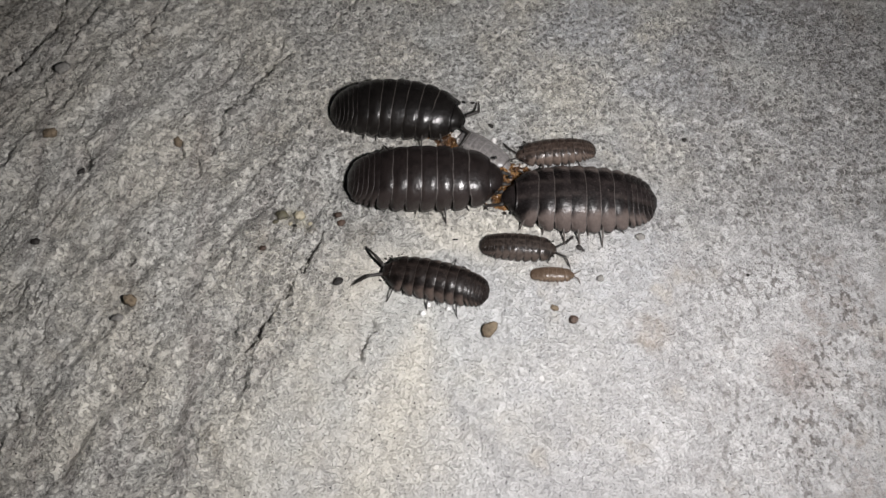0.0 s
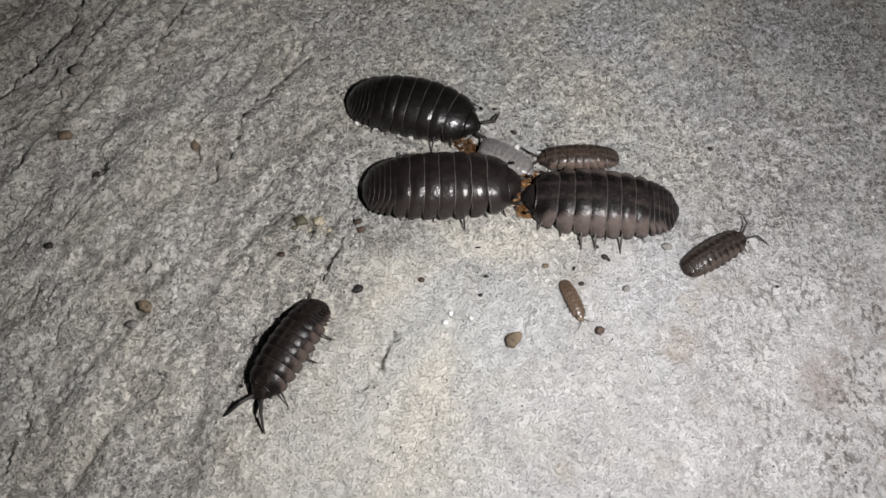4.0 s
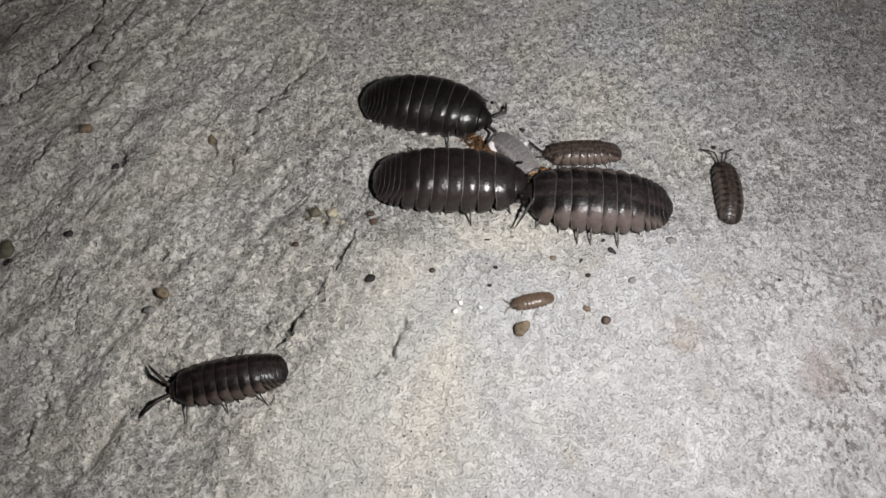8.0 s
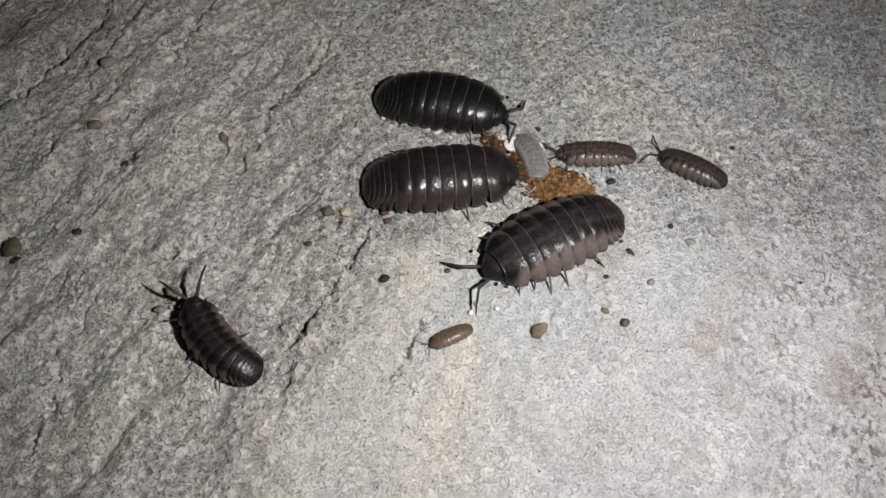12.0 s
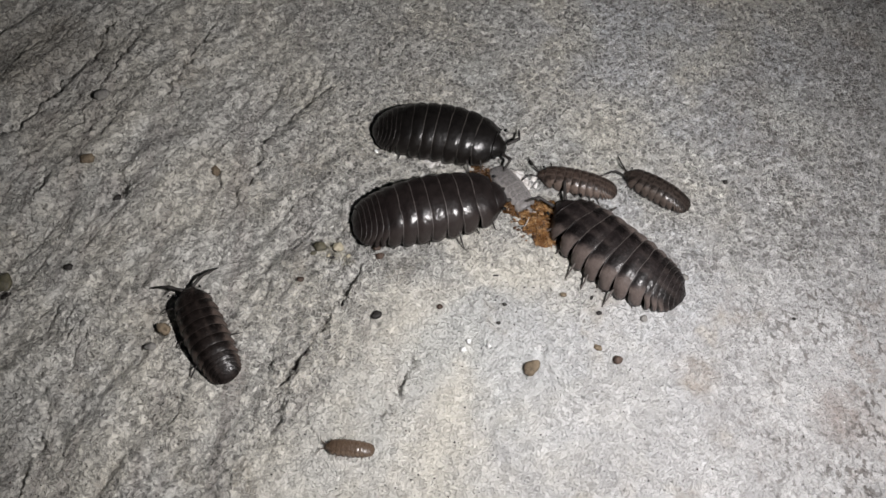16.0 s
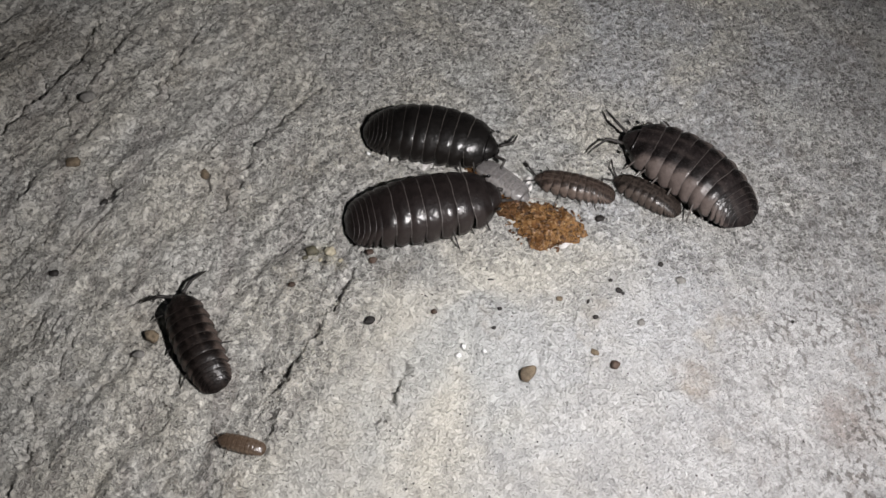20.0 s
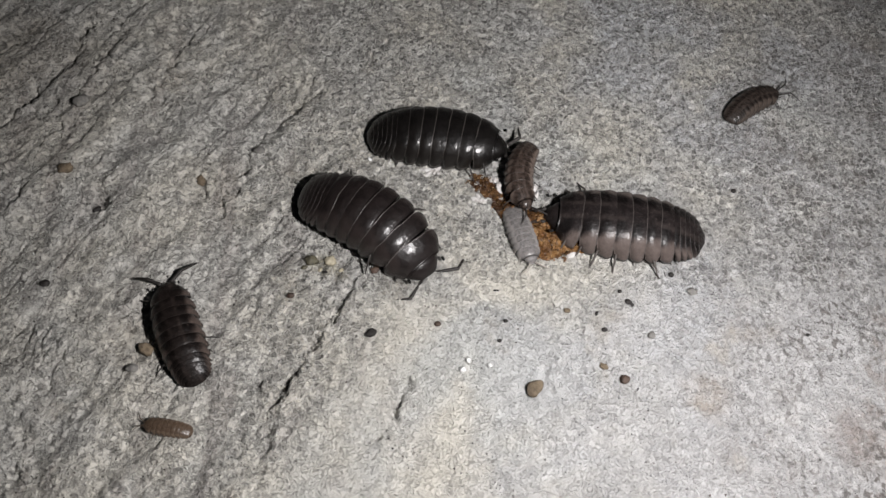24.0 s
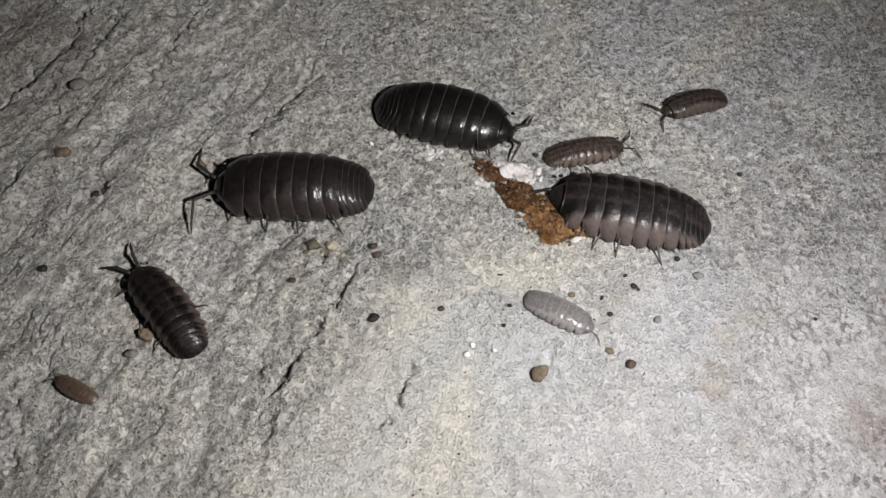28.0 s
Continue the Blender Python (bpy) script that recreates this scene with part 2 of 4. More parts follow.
def shell_material(name, back, side, width, mottle, stripe=0.0, rough=0.30, clear=0.0, gloss=0.55, squares=0.0):
    """Chitin: a back colour, a colour for the side plates, dark mottling and rows of dark blotches along the back."""
    m, t, b = graph(name)
    c = mm_coords(t)
    xyz = t.nodes.new("ShaderNodeSeparateXYZ")
    t.links.new(c, xyz.inputs[0])
    wide = sums(t, "ABSOLUTE", xyz.outputs["Y"], 0.0)
    info = t.nodes.new("ShaderNodeObjectInfo")
    shift = t.nodes.new("ShaderNodeVectorMath")
    shift.operation = "ADD"
    spread = sums(t, "MULTIPLY", info.outputs["Random"], 40.0)
    t.links.new(c, shift.inputs[0])
    t.links.new(spread, shift.inputs[1])
    p = shift.outputs[0]
    soft = noise_fac(t, p, 3.2 / width, 3, 0.6)
    edge = sums(t, "ADD", wide, sums(t, "MULTIPLY", sums(t, "SUBTRACT", soft, 0.5), 0.16 * width))
    # the pale side plates reach further up at the hind edge of each segment
    edge = sums(t, "SUBTRACT", edge, sums(t, "MULTIPLY", xyz.outputs["X"], 0.40))
    flank = band(t, edge, 0.26 * width, 0.36 * width)
    col = blend(t, flank, back, side)
    dark = tuple(0.36 * v for v in back)
    speck = band(t, noise_fac(t, p, 11.0 / width, 4, 0.62), 0.44, 0.60)
    col = blend(t, sums(t, "MULTIPLY", sums(t, "MULTIPLY", speck, mottle), sums(t, "SUBTRACT", 1.0, sums(t, "MULTIPLY", flank, 0.70))), col, dark)
    if squares:
        # two rows of dark blotches, one on each side of the middle line
        row = band(t, sums(t, "ABSOLUTE", sums(t, "SUBTRACT", edge, 0.19 * width), 0.0), 0.05 * width, 0.10 * width, 1, 0)
        fore = band(t, sums(t, "ADD", xyz.outputs["X"], sums(t, "MULTIPLY", sums(t, "SUBTRACT", soft, 0.5), 0.12 * width)), -0.07 * width, -0.01 * width)
        col = blend(t, sums(t, "MULTIPLY", sums(t, "MULTIPLY", row, fore), squares), col, tuple(0.22 * v for v in back))
    if stripe:
        line = band(t, sums(t, "ABSOLUTE", sums(t, "SUBTRACT", wide, 0.10 * width), 0.0), 0.0, 0.06 * width, 1, 0)
        lighter = tuple(0.45 * v + 0.55 * w for v, w in zip(back, side))
        col = blend(t, sums(t, "MULTIPLY", line, sums(t, "MULTIPLY", band(t, soft, 0.40, 0.58), stripe)), col, lighter)
    # dust and scuffs
    dust = sums(t, "MULTIPLY", band(t, noise_fac(t, p, 3.4, 5, 0.7, 0.6), 0.60, 0.74), 0.28)
    col = blend(t, dust, col, tuple(min(2.6 * v + 0.012, 0.3) for v in side))
    t.links.new(col, b.inputs["Base Color"])
    r = band(t, noise_fac(t, p, 6.0, 4, 0.65), 0.3, 0.7, rough + 0.08, rough + 0.26)
    t.links.new(r, b.inputs["Roughness"])
    b.inputs["Specular IOR Level"].default_value = 0.10
    t.links.new(band(t, noise_fac(t, p, 2.6, 4, 0.7), 0.35, 0.58, 0.55 * gloss, gloss), b.inputs["Coat Weight"])
    t.links.new(band(t, noise_fac(t, p, 4.0, 3, 0.6), 0.35, 0.65, rough - 0.09, rough), b.inputs["Coat Roughness"])
    if clear:
        b.inputs["Subsurface Weight"].default_value = clear
        b.inputs["Subsurface Radius"].default_value = (0.6 * MM, 0.5 * MM, 0.4 * MM)
        b.inputs["Subsurface Scale"].default_value = 1.0
    n = bump(t, b, noise_fac(t, p, 1.5, 2, 0.5), 0.085, 0.6)
    lacquer = bump(t, b, noise_fac(t, p, 2.4, 2, 0.5), 0.05, 0.7, n)
    t.links.new(bump(t, b, noise_fac(t, p, 6.5, 3, 0.6), 0.022, 0.7, lacquer), b.inputs["Coat Normal"])
    bump(t, b, noise_fac(t, p, 5.5, 4, 0.65), 0.075, 0.8, n)
    return m


def plain_material(name, a, b2, scale=1.5, rough=0.5, relief=0.15, vary=0.0):
    m, t, b = graph(name)
    c = mm_coords(t)
    col = blend(t, band(t, noise_fac(t, c, scale, 5, 0.65), 0.35, 0.65), a, b2)
    if vary:
        info = t.nodes.new("ShaderNodeObjectInfo")
        col = blend(t, sums(t, "MULTIPLY", info.outputs["Random"], vary), col, tuple(0.35 * v for v in a))
    t.links.new(col, b.inputs["Base Color"])
    b.inputs["Roughness"].default_value = rough
    bump(t, b, noise_fac(t, c, scale * 3, 5, 0.65), relief, 0.8)
    return m


def pulp_material(name, light, mid, dark):
    m, t, b = graph(name)
    c = mm_coords(t)
    col = blend(t, band(t, noise_fac(t, c, 0.9, 5, 0.7, 0.5), 0.40, 0.60), mid, light)
    col = blend(t, band(t, noise_fac(t, c, 2.0, 4, 0.7, 0.8), 0.55, 0.66), col, dark)
    col = blend(t, sums(t, "MULTIPLY", band(t, noise_fac(t, c, 2.8, 3, 0.6), 0.60, 0.68), 0.7), col, (0.62, 0.45, 0.25))
    t.links.new(col, b.inputs["Base Color"])
    b.inputs["Roughness"].default_value = 0.19
    n = bump(t, b, noise_fac(t, c, 1.7, 5, 0.7, 0.8), 0.9, 1.0)
    bump(t, b, noise_fac(t, c, 5, 4, 0.6), 0.2, 1.0, n)
    return m


ROCK = rock_material()
LEG_DARK = plain_material("leg_dark", (0.011, 0.0095, 0.0085), (0.024, 0.020, 0.017), 4, 0.62, 0.03)
LEG_GREY = plain_material("leg_grey", (0.045, 0.038, 0.033), (0.075, 0.064, 0.057), 4, 0.6, 0.03)
LEG_PALE = plain_material("leg_pale", (0.30, 0.27, 0.24), (0.40, 0.37, 0.33), 4, 0.45, 0.03)
LEG_TAN = plain_material("leg_tan", (0.05, 0.034, 0.023), (0.09, 0.062, 0.042), 4, 0.45, 0.03)
EYE = plain_material("eye_black", (0.006, 0.006, 0.006), (0.012, 0.012, 0.012), 8, 0.2, 0.02)
GRAIN_DARK = plain_material("dark_grit", (0.010, 0.008, 0.007), (0.026, 0.021, 0.018), 3, 0.6, 0.1, 0.5)
GRAIN_GREY = plain_material("grey_grit", (0.15, 0.145, 0.135), (0.24, 0.23, 0.21), 3, 0.7, 0.1, 0.3)
GRAIN_TAN = plain_material("tan_grit", (0.23, 0.178, 0.118), (0.105, 0.078, 0.050), 2.4, 0.6, 0.22, 0.25)
GRAIN_BROWN = plain_material("brown_grit", (0.075, 0.045, 0.030), (0.042, 0.026, 0.019), 3, 0.5, 0.1, 0.4)
GRAIN_OLIVE = plain_material("olive_grit", (0.10, 0.09, 0.055), (0.055, 0.05, 0.035), 3, 0.5, 0.1)
GRAIN_CREAM = plain_material("cream_grit", (0.42, 0.38, 0.28), (0.27, 0.24, 0.17), 2, 0.6, 0.1)
QUARTZ = plain_material("white_quartz", (0.76, 0.76, 0.74), (0.66, 0.66, 0.65), 2, 0.12, 0.05)
CRUMB = plain_material("brown_crumb", (0.17, 0.086, 0.033), (0.075, 0.035, 0.014), 1.3, 0.45, 0.25, 0.75)
CRUMB_LIGHT = plain_material("golden_crumb", (0.31, 0.17, 0.068), (0.17, 0.08, 0.03), 1.6, 0.4, 0.25, 0.4)
CRUMB_DARK = plain_material("dark_crumb", (0.055, 0.026, 0.012), (0.10, 0.045, 0.02), 2, 0.4, 0.2, 0.5)
PULP_GOLD = pulp_material("golden_pulp", (0.34, 0.185, 0.075), (0.155, 0.072, 0.026), (0.032, 0.015, 0.008))
PULP = pulp_material("brown_pulp", (0.17, 0.085, 0.033), (0.062, 0.028, 0.012), (0.015, 0.008, 0.005))
PITH = plain_material("white_pith", (0.66, 0.645, 0.63), (0.45, 0.42, 0.39), 1.5, 0.55, 0.2, 0.12)


# ---- mesh helpers ----
def link_mesh(name, verts, faces, materials, picks=None, smooth=True, at=None, parent=None, label=""):
    """One mesh object from millimetres; picks gives the material of each face."""
    me = bpy.data.meshes.new(name)
    me.from_pydata([[v * MM for v in p] for p in verts], [], faces)
    for m in materials:
        me.materials.append(m)
    if picks is not None:
        me.polygons.foreach_set("material_index", picks)
    me.polygons.foreach_set("use_smooth", [smooth] * len(me.polygons))
    me.update()
    ob = new(name, me)
    if at is not None:
        ob.matrix_basis = at
    if parent is not None:
        ob.parent = parent
    if label:
        tagged(ob, label)
    return ob


def tube(points, radii, sides=6):
    """A tapered tube round a line of points."""
    verts, faces = [], []
    pts = [Vector(p) for p in points]
    for i, p in enumerate(pts):
        way = (pts[min(i + 1, len(pts) - 1)] - pts[max(i - 1, 0)]).normalized()
        a = way.cross(Vector((0.13, 0.21, 0.97))).normalized()
        b = way.cross(a)
        for k in range(sides):
            ang = 2 * math.pi * k / sides
            verts.append(p + radii[i] * (math.cos(ang) * a + math.sin(ang) * b))
    for i in range(len(pts) - 1):
        for k in range(sides):
            q, r = i * sides + k, i * sides + (k + 1) % sides
            faces.append((q, r, r + sides, q + sides))
    faces.append(tuple(range(sides))[::-1])
    faces.append(tuple(range(len(verts) - sides, len(verts))))
    return verts, faces


def lump(rng, sx, sy, sz, rough=0.25, detail=2):
    """An uneven pebble or crumb that sits on z = 0."""
    bm = bmesh.new()
    bmesh.ops.create_icosphere(bm, subdivisions=detail, radius=1.0)
    off = Vector((rng.uniform(-50, 50), rng.uniform(-50, 50), rng.uniform(-50, 50)))
    for v in bm.verts:
        k = 1 + rough * noise.noise(v.co * 1.3 + off) * 1.6 + 0.5 * rough * noise.noise(v.co * 3.1 + off)
        v.co = Vector((v.co.x * sx * k, v.co.y * sy * k, (v.co.z * k) * sz))
    low = min(v.co.z for v in bm.verts)
    verts = [(v.co.x, v.co.y, max(v.co.z - low - 0.25 * sz, -0.1 * sz)) for v in bm.verts]
    faces = [tuple(v.index for v in f.verts) for f in bm.faces]
    bm.free()
    return verts, faces


# ---- the rock ----
def gradient_noise(x, y, seed):
    rng = np.random.RandomState(seed)
    perm = rng.permutation(256)
    ang = rng.rand(256) * 2 * np.pi
    gx, gy = np.cos(ang), np.sin(ang)
    xi, yi = np.floor(x).astype(int), np.floor(y).astype(int)
    xf, yf = x - xi, y - yi
    u, v = xf * xf * xf * (xf * (xf * 6 - 15) + 10), yf * yf * yf * (yf * (yf * 6 - 15) + 10)

    def corner(i, j):
        h = perm[(perm[(xi + i) & 255] + yi + j) & 255]
        return gx[h] * (xf - i) + gy[h] * (yf - j)

    a = corner(0, 0) * (1 - u) + corner(1, 0) * u
    b = corner(0, 1) * (1 - u) + corner(1, 1) * u
    return (a * (1 - v) + b * v) * 1.5


def octaves(x, y, size, count, seed, keep=0.5):
    total, amp = 0, 1.0
    for k in range(count):
        total = total + amp * gradient_noise(x / size * 2**k + 17.3 * k, y / size * 2**k - 9.1 * k, seed + k)
        amp *= keep
    return total


def smooth(v, lo, hi):
    v = np.clip((v - lo) / (hi - lo), 0, 1)
    return v * v * (3 - 2 * v)


# cracks in the slab: width, depth, the step up on one side, and the line
CRACKS = (
    (0.32, 0.82, 0.14, ((-12.1, 1.6), (-13.2, 0.0), (-13.6, -2.1), (-14.9, -3.9), (-16.1, -6.2), (-17.5, -9.0), (-18.4, -11.0), (-18.7, -12.7))),
    (0.34, 1.1, 0.1, ((-6.5, -8.2), (-7.3, -9.2), (-7.7, -10.9), (-8.5, -13.2))),
    (0.36, 0.75, 0.14, ((-17.7, 24.4), (-19.9, 21.1), (-22.0, 18.3), (-23.5, 16.3), (-24.3, 12.9), (-25.3, 10.4), (-26.0, 6.8))),
    (0.45, 0.85, 0.2, ((-44.3, 33.2), (-45.1, 28.1), (-46.0, 26.0), (-47.7, 24.1), (-49.2, 19.7), (-52.4, 15.4))),
    (0.35, 0.45, 0.12, ((-32.2, 33.5), (-34.1, 27.3), (-35.2, 23.1), (-35.8, 20.7))),
    (0.3, 0.55, 0.08, ((-27.8, 13.2), (-27.8, 11.6), (-28.0, 10.1))),
    (0.32, 0.6, 0.08, ((-37.7, 10.7), (-37.1, 9.4), (-38.0, 8.5))),
    (0.26, 0.45, 0.06, ((-30.5, -0.0), (-30.9, -1.3), (-34.0, -2.6), (-37.1, -2.9))),
    (0.22, 0.3, 0.05, ((-19.8, 6.3), (-21.3, 1.4), (-21.2, -2.5), (-19.9, -5.1), (-19.8, -9.6), (-20.2, -12.8))),
    (0.3, 0.45, 0.1, ((-40.0, -10.0), (-38.7, -14.1), (-38.9, -18.1), (-39.3, -20.9))),
    (0.2, 0.28, 0.03, ((5.8, -6.3), (5.6, -8.0), (6.2, -9.6), (5.8, -11.2))),
    (0.3, 0.45, 0.12, ((-40.2, 32.8), (-41.6, 26.3), (-43.2, 23.0), (-44.4, 17.5))),
    (0.28, 0.42, 0.1, ((-15.7, 32.5), (-18.4, 26.0), (-19.4, 22.7), (-20.8, 21.7))),
    (0.3, 0.4, 0.1, ((-45.6, 12.6), (-45.6, 10.3), (-46.0, 7.4), (-45.6, 4.1))),
    (0.22, 0.35, 0.05, ((-11.5, 7.1), (-13.5, 3.5), (-14.4, 0.9))),
    (0.25, 0.35, 0.08, ((-9.3, 34.0), (-12.9, 28.7), (-14.6, 25.3))),
    (0.25, 0.35, 0.08, ((-26.5, -8.6), (-27.4, -11.8), (-27.6, -14.9), (-28.5, -18.8))),
    (0.24, 0.35, 0.06, ((-16.9, -6.2), (-17.7, -8.4), (-18.1, -13.7), (-19.0, -17.7))),
    (0.22, 0.22, 0.05, ((33.3, 36.9), (38.1, 33.4), (43.2, 32.2), (46.9, 29.2))),
)


def rock_height(x, y):
    """The relief of the slab in millimetres."""
    swing = 3 * octaves(x, y, 22, 2, 5)
    # the chalk face: calm stone beyond the long crack
    face = smooth(0.92 * x - 0.40 * y + 0.5 * swing, -12.4, -9.0) * smooth(-y + swing, -6.0, 1.0)
    left = smooth(-(x + 0.35 * y) + swing, -6, 16) * (1 - 0.72 * face)
    h = 0.32 * octaves(x, y, 26, 3, 11)
    # slanting layers on the rough side
    a = radians(58)
    along, across = x * math.cos(a) + y * math.sin(a), -x * math.sin(a) + y * math.cos(a)
    bent = across + 1.3 * octaves(x, y, 11, 3, 31)
    layer = octaves(along / 3.2, bent, 4.6, 3, 41, 0.5)
    h = h + left * (0.56 * layer + 0.14 * np.abs(octaves(along / 3.0, bent, 2.0, 3, 47)))
    # hairline cracks that wander along the layers
    for size, seed, deep in ((6.5, 211, 0.34), (3.6, 223, 0.20)):
        seam = octaves(along / 3.6, bent, size, 4, seed, 0.6)
        opened = smooth(octaves(x, y, 7, 2, seed + 9), -0.10, 0.30)
        h = h - left * deep * opened * np.exp(-(seam / (0.16 / size)) ** 2)
    seam = octaves(along / 1.8, bent, 4.4, 4, 241, 0.65)
    opened = smooth(octaves(x, y, 4.5, 2, 257), 0.02, 0.30) * (1 - left) * (1 - 0.85 * face)
    h = h - 0.26 * opened * np.exp(-(seam / 0.045) ** 2)
    h = h + (0.035 + 0.06 * left) * octaves(x, y, 2.6, 3, 61, 0.6)
    fine = octaves(x, y, 0.95, 2, 71, 0.7)
    h = h + 0.06 * (1 - 0.55 * left) * fine
    pits = octaves(x, y, 1.25, 2, 81, 0.6)
    rare = smooth(octaves(x, y, 9, 2, 91), -0.25, 0.35)
    # small flakes, each a step above the next
    worn = (1 - 0.75 * face) * (0.45 + 0.55 * smooth(0.05 * y - 0.022 * x + 1.2 * octaves(x, y, 14, 3, 171), -0.9, 0.4))
    flake = 3.4 * octaves(x, y, 1.9, 3, 161, 0.62)
    stair = np.floor(flake) + smooth(flake - np.floor(flake), 0.80, 1.0)
    h = h + 0.035 * worn * (1 - 0.85 * left) * stair
    h = h - 0.11 * worn * (1 - 0.6 * left) * smooth(pits, 0.25, 0.50) * (0.45 + 0.55 * rare)
    h = h - 0.10 * worn * (1 - 0.4 * left) * smooth(octaves(x, y, 0.62, 2, 151, 0.6), 0.12, 0.40)
    jx, jy = 0.55 * octaves(x, y, 2.0, 4, 101, 0.7), 0.55 * octaves(x, y, 2.0, 4, 111, 0.7)
    for width, depth, step, line in CRACKS:
        near = np.full(np.shape(x), 99.0)
        side = np.zeros(np.shape(x))
        run = np.zeros(np.shape(x))
        for (x0, y0), (x1, y1) in zip(line[:-1], line[1:]):
            dx, dy = x1 - x0, y1 - y0
            s = np.clip(((x + jx - x0) * dx + (y + jy - y0) * dy) / (dx * dx + dy * dy), 0, 1)
            ox, oy = x + jx - x0 - s * dx, y + jy - y0 - s * dy
            d = np.hypot(ox, oy)
            closer = d < near
            near = np.where(closer, d, near)
            side = np.where(closer, np.sign(dx * oy - dy * ox), side)
        uneven = 0.55 + 1.0 * octaves(x, y, 2.4, 3, 121, 0.6)
        h = h - depth * np.exp(-(near / width) ** 2) * np.clip(uneven, 0.04, 1.4)
        h = h + step * side * np.exp(-near / (4.5 * width))
    return h


def rock_slab():
    fine_x, fine_y = np.arange(-62, 52.01, 0.16), np.arange(-33, 46.01, 0.16)

    def axis(fine, lo, hi):
        return np.concatenate([np.linspace(lo, fine[0], 40)[:-1], fine, np.linspace(fine[-1], hi, 40)[1:]])

    xs, ys = axis(fine_x, -128, 118), axis(fine_y, -96, 108)
    gx, gy = np.meshgrid(xs, ys)
    z = rock_height(gx, gy)
    # the broken outline of the slab falls away
    r = np.maximum(np.abs(gx + 5) / 118, np.abs(gy - 6) / 98) + 0.05 * octaves(gx, gy, 60, 3, 131)
    z = z - 32 * smooth(r, 0.88, 1.03)
    ny, nx = gx.shape
    verts = np.stack([gx, gy, z], -1).reshape(-1, 3) * MM
    i = np.arange(ny * nx).reshape(ny, nx)
    quads = np.stack([i[:-1, :-1], i[:-1, 1:], i[1:, 1:], i[1:, :-1]], -1).reshape(-1, 4)
    rim = np.concatenate([i[0, :], i[1:, -1], i[-1, -2::-1], i[-2:0:-1, 0]])
    foot = verts[rim].copy()
    foot[:, 2] = -36 * MM
    k = len(verts) + np.arange(len(rim))
    verts = np.concatenate([verts, foot])
    skirt = np.stack([rim, k, np.roll(k, -1), np.roll(rim, -1)], -1)
    me = bpy.data.meshes.new("ground")
    me.vertices.add(len(verts))
    me.vertices.foreach_set("co", verts.ravel())
    faces = np.concatenate([quads, skirt])
    me.loops.add(faces.size)
    me.loops.foreach_set("vertex_index", faces.ravel())
    me.polygons.add(len(faces))
    me.polygons.foreach_set("loop_start", np.arange(len(faces)) * 4)
    me.polygons.foreach_set("use_smooth", np.ones(len(faces), bool))
    me.update(calc_edges=True)
    me.materials.append(ROCK)
    return tagged(new("ground", me), "pale grey weathered limestone slab with slanting cracks and pits", "rock", kind="structure")


def ground_z(x, y):
    return float(rock_height(np.array([x], float), np.array([y], float))[0])


# ---- woodlice ----
U = (0, 0.05, 0.10, 0.16, 0.25, 0.36, 0.50, 0.65, 0.75, 0.82, 0.88, 0.93, 0.97, 1.0)
WIDE = (0.38, 0.58, 0.74, 0.86, 0.95, 0.99, 1.0, 0.975, 0.92, 0.86, 0.78, 0.675, 0.53, 0.29)
HIGH = (0.45, 0.60, 0.72, 0.81, 0.90, 0.97, 1.0, 0.96, 0.87, 0.76, 0.64, 0.52, 0.41, 0.30)
PEREON = (0.085, 0.215, 0.315, 0.415, 0.51, 0.60, 0.69, 0.775)
PLEON = (0.775, 0.812, 0.848, 0.882, 0.914, 0.945)
ARC = 30
BUGS = {}


def arch(u, width, height, scale, taper):
    """Half-width, height and lower edge of the body at u."""
    w = 0.5 * width * float(np.interp(u, U, WIDE)) ** (1 + taper) * scale
    h = height * float(np.interp(u, U, HIGH)) * scale
    return w, h, 0.13 * height + 0.06 * height * (1 - float(np.interp(u, U, WIDE)))


def plate(u0, u1, size, form, sweep, rings, edged=True, notch=0.0):
    """A closed arched plate from u0 (front) to u1 (back); coordinates from its own middle."""
    length, width, height = size
    boxy, taper = form
    um = 0.5 * (u0 + u1)
    verts, faces, picks = [], [], []
    for s, scale, lower in rings:
        u = u0 + (u1 - u0) * s
        w, h, zb = arch(min(max(u, 0), 1), width, height, scale, taper)
        for k in range(ARC + 1):
            th = math.pi * (k / ARC - 0.5)
            sn, cs = math.sin(th), max(math.cos(th), 0.0)
            # each side lobe starts drawn in under the lobe before it and stands out at its hind corner
            y = w * math.copysign(abs(sn) ** 0.92, sn) * (1 - notch * abs(sn) ** 6 * (max(1 - s, 0) ** 1.3 + 0.55 * min(s, 1.1) ** 7))
            z = zb + (h - zb) * lower * cs ** boxy
            edge = abs(sn)
            back = length * (sweep * edge**4 + 0.14 * (u1 - u0) * edge**8 * (1 - s))
            # small dents, and a hind edge that wavers
            dent = 1 + 0.014 * noise.noise(Vector((31 * u, 2.2 * th, 7 * length)))
            waver = 0.055 * (u1 - u0) * length * noise.noise(Vector((57 * um, 3.0 * th, length))) * s
            verts.append((length * (um - u) - back + waver, y * dent, z * dent))
    n = ARC + 1
    last = len(rings) - 1
    for i in range(last):
        for k in range(ARC):
            a = i * n + k
            faces.append((a, a + 1, a + n + 1, a + n))
            picks.append(1 if edged and (rings[i + 1][0] >= 1.05 or k in (0, ARC - 1)) else 0)
        faces.append((i * n, (i + 1) * n, (i + 1) * n + ARC, i * n + ARC))
        picks.append(0)
    faces.append(tuple(range(n)))
    faces.append(tuple(range(last * n, last * n + n))[::-1])
    picks += [0, 0]
    return verts, faces, picks, um


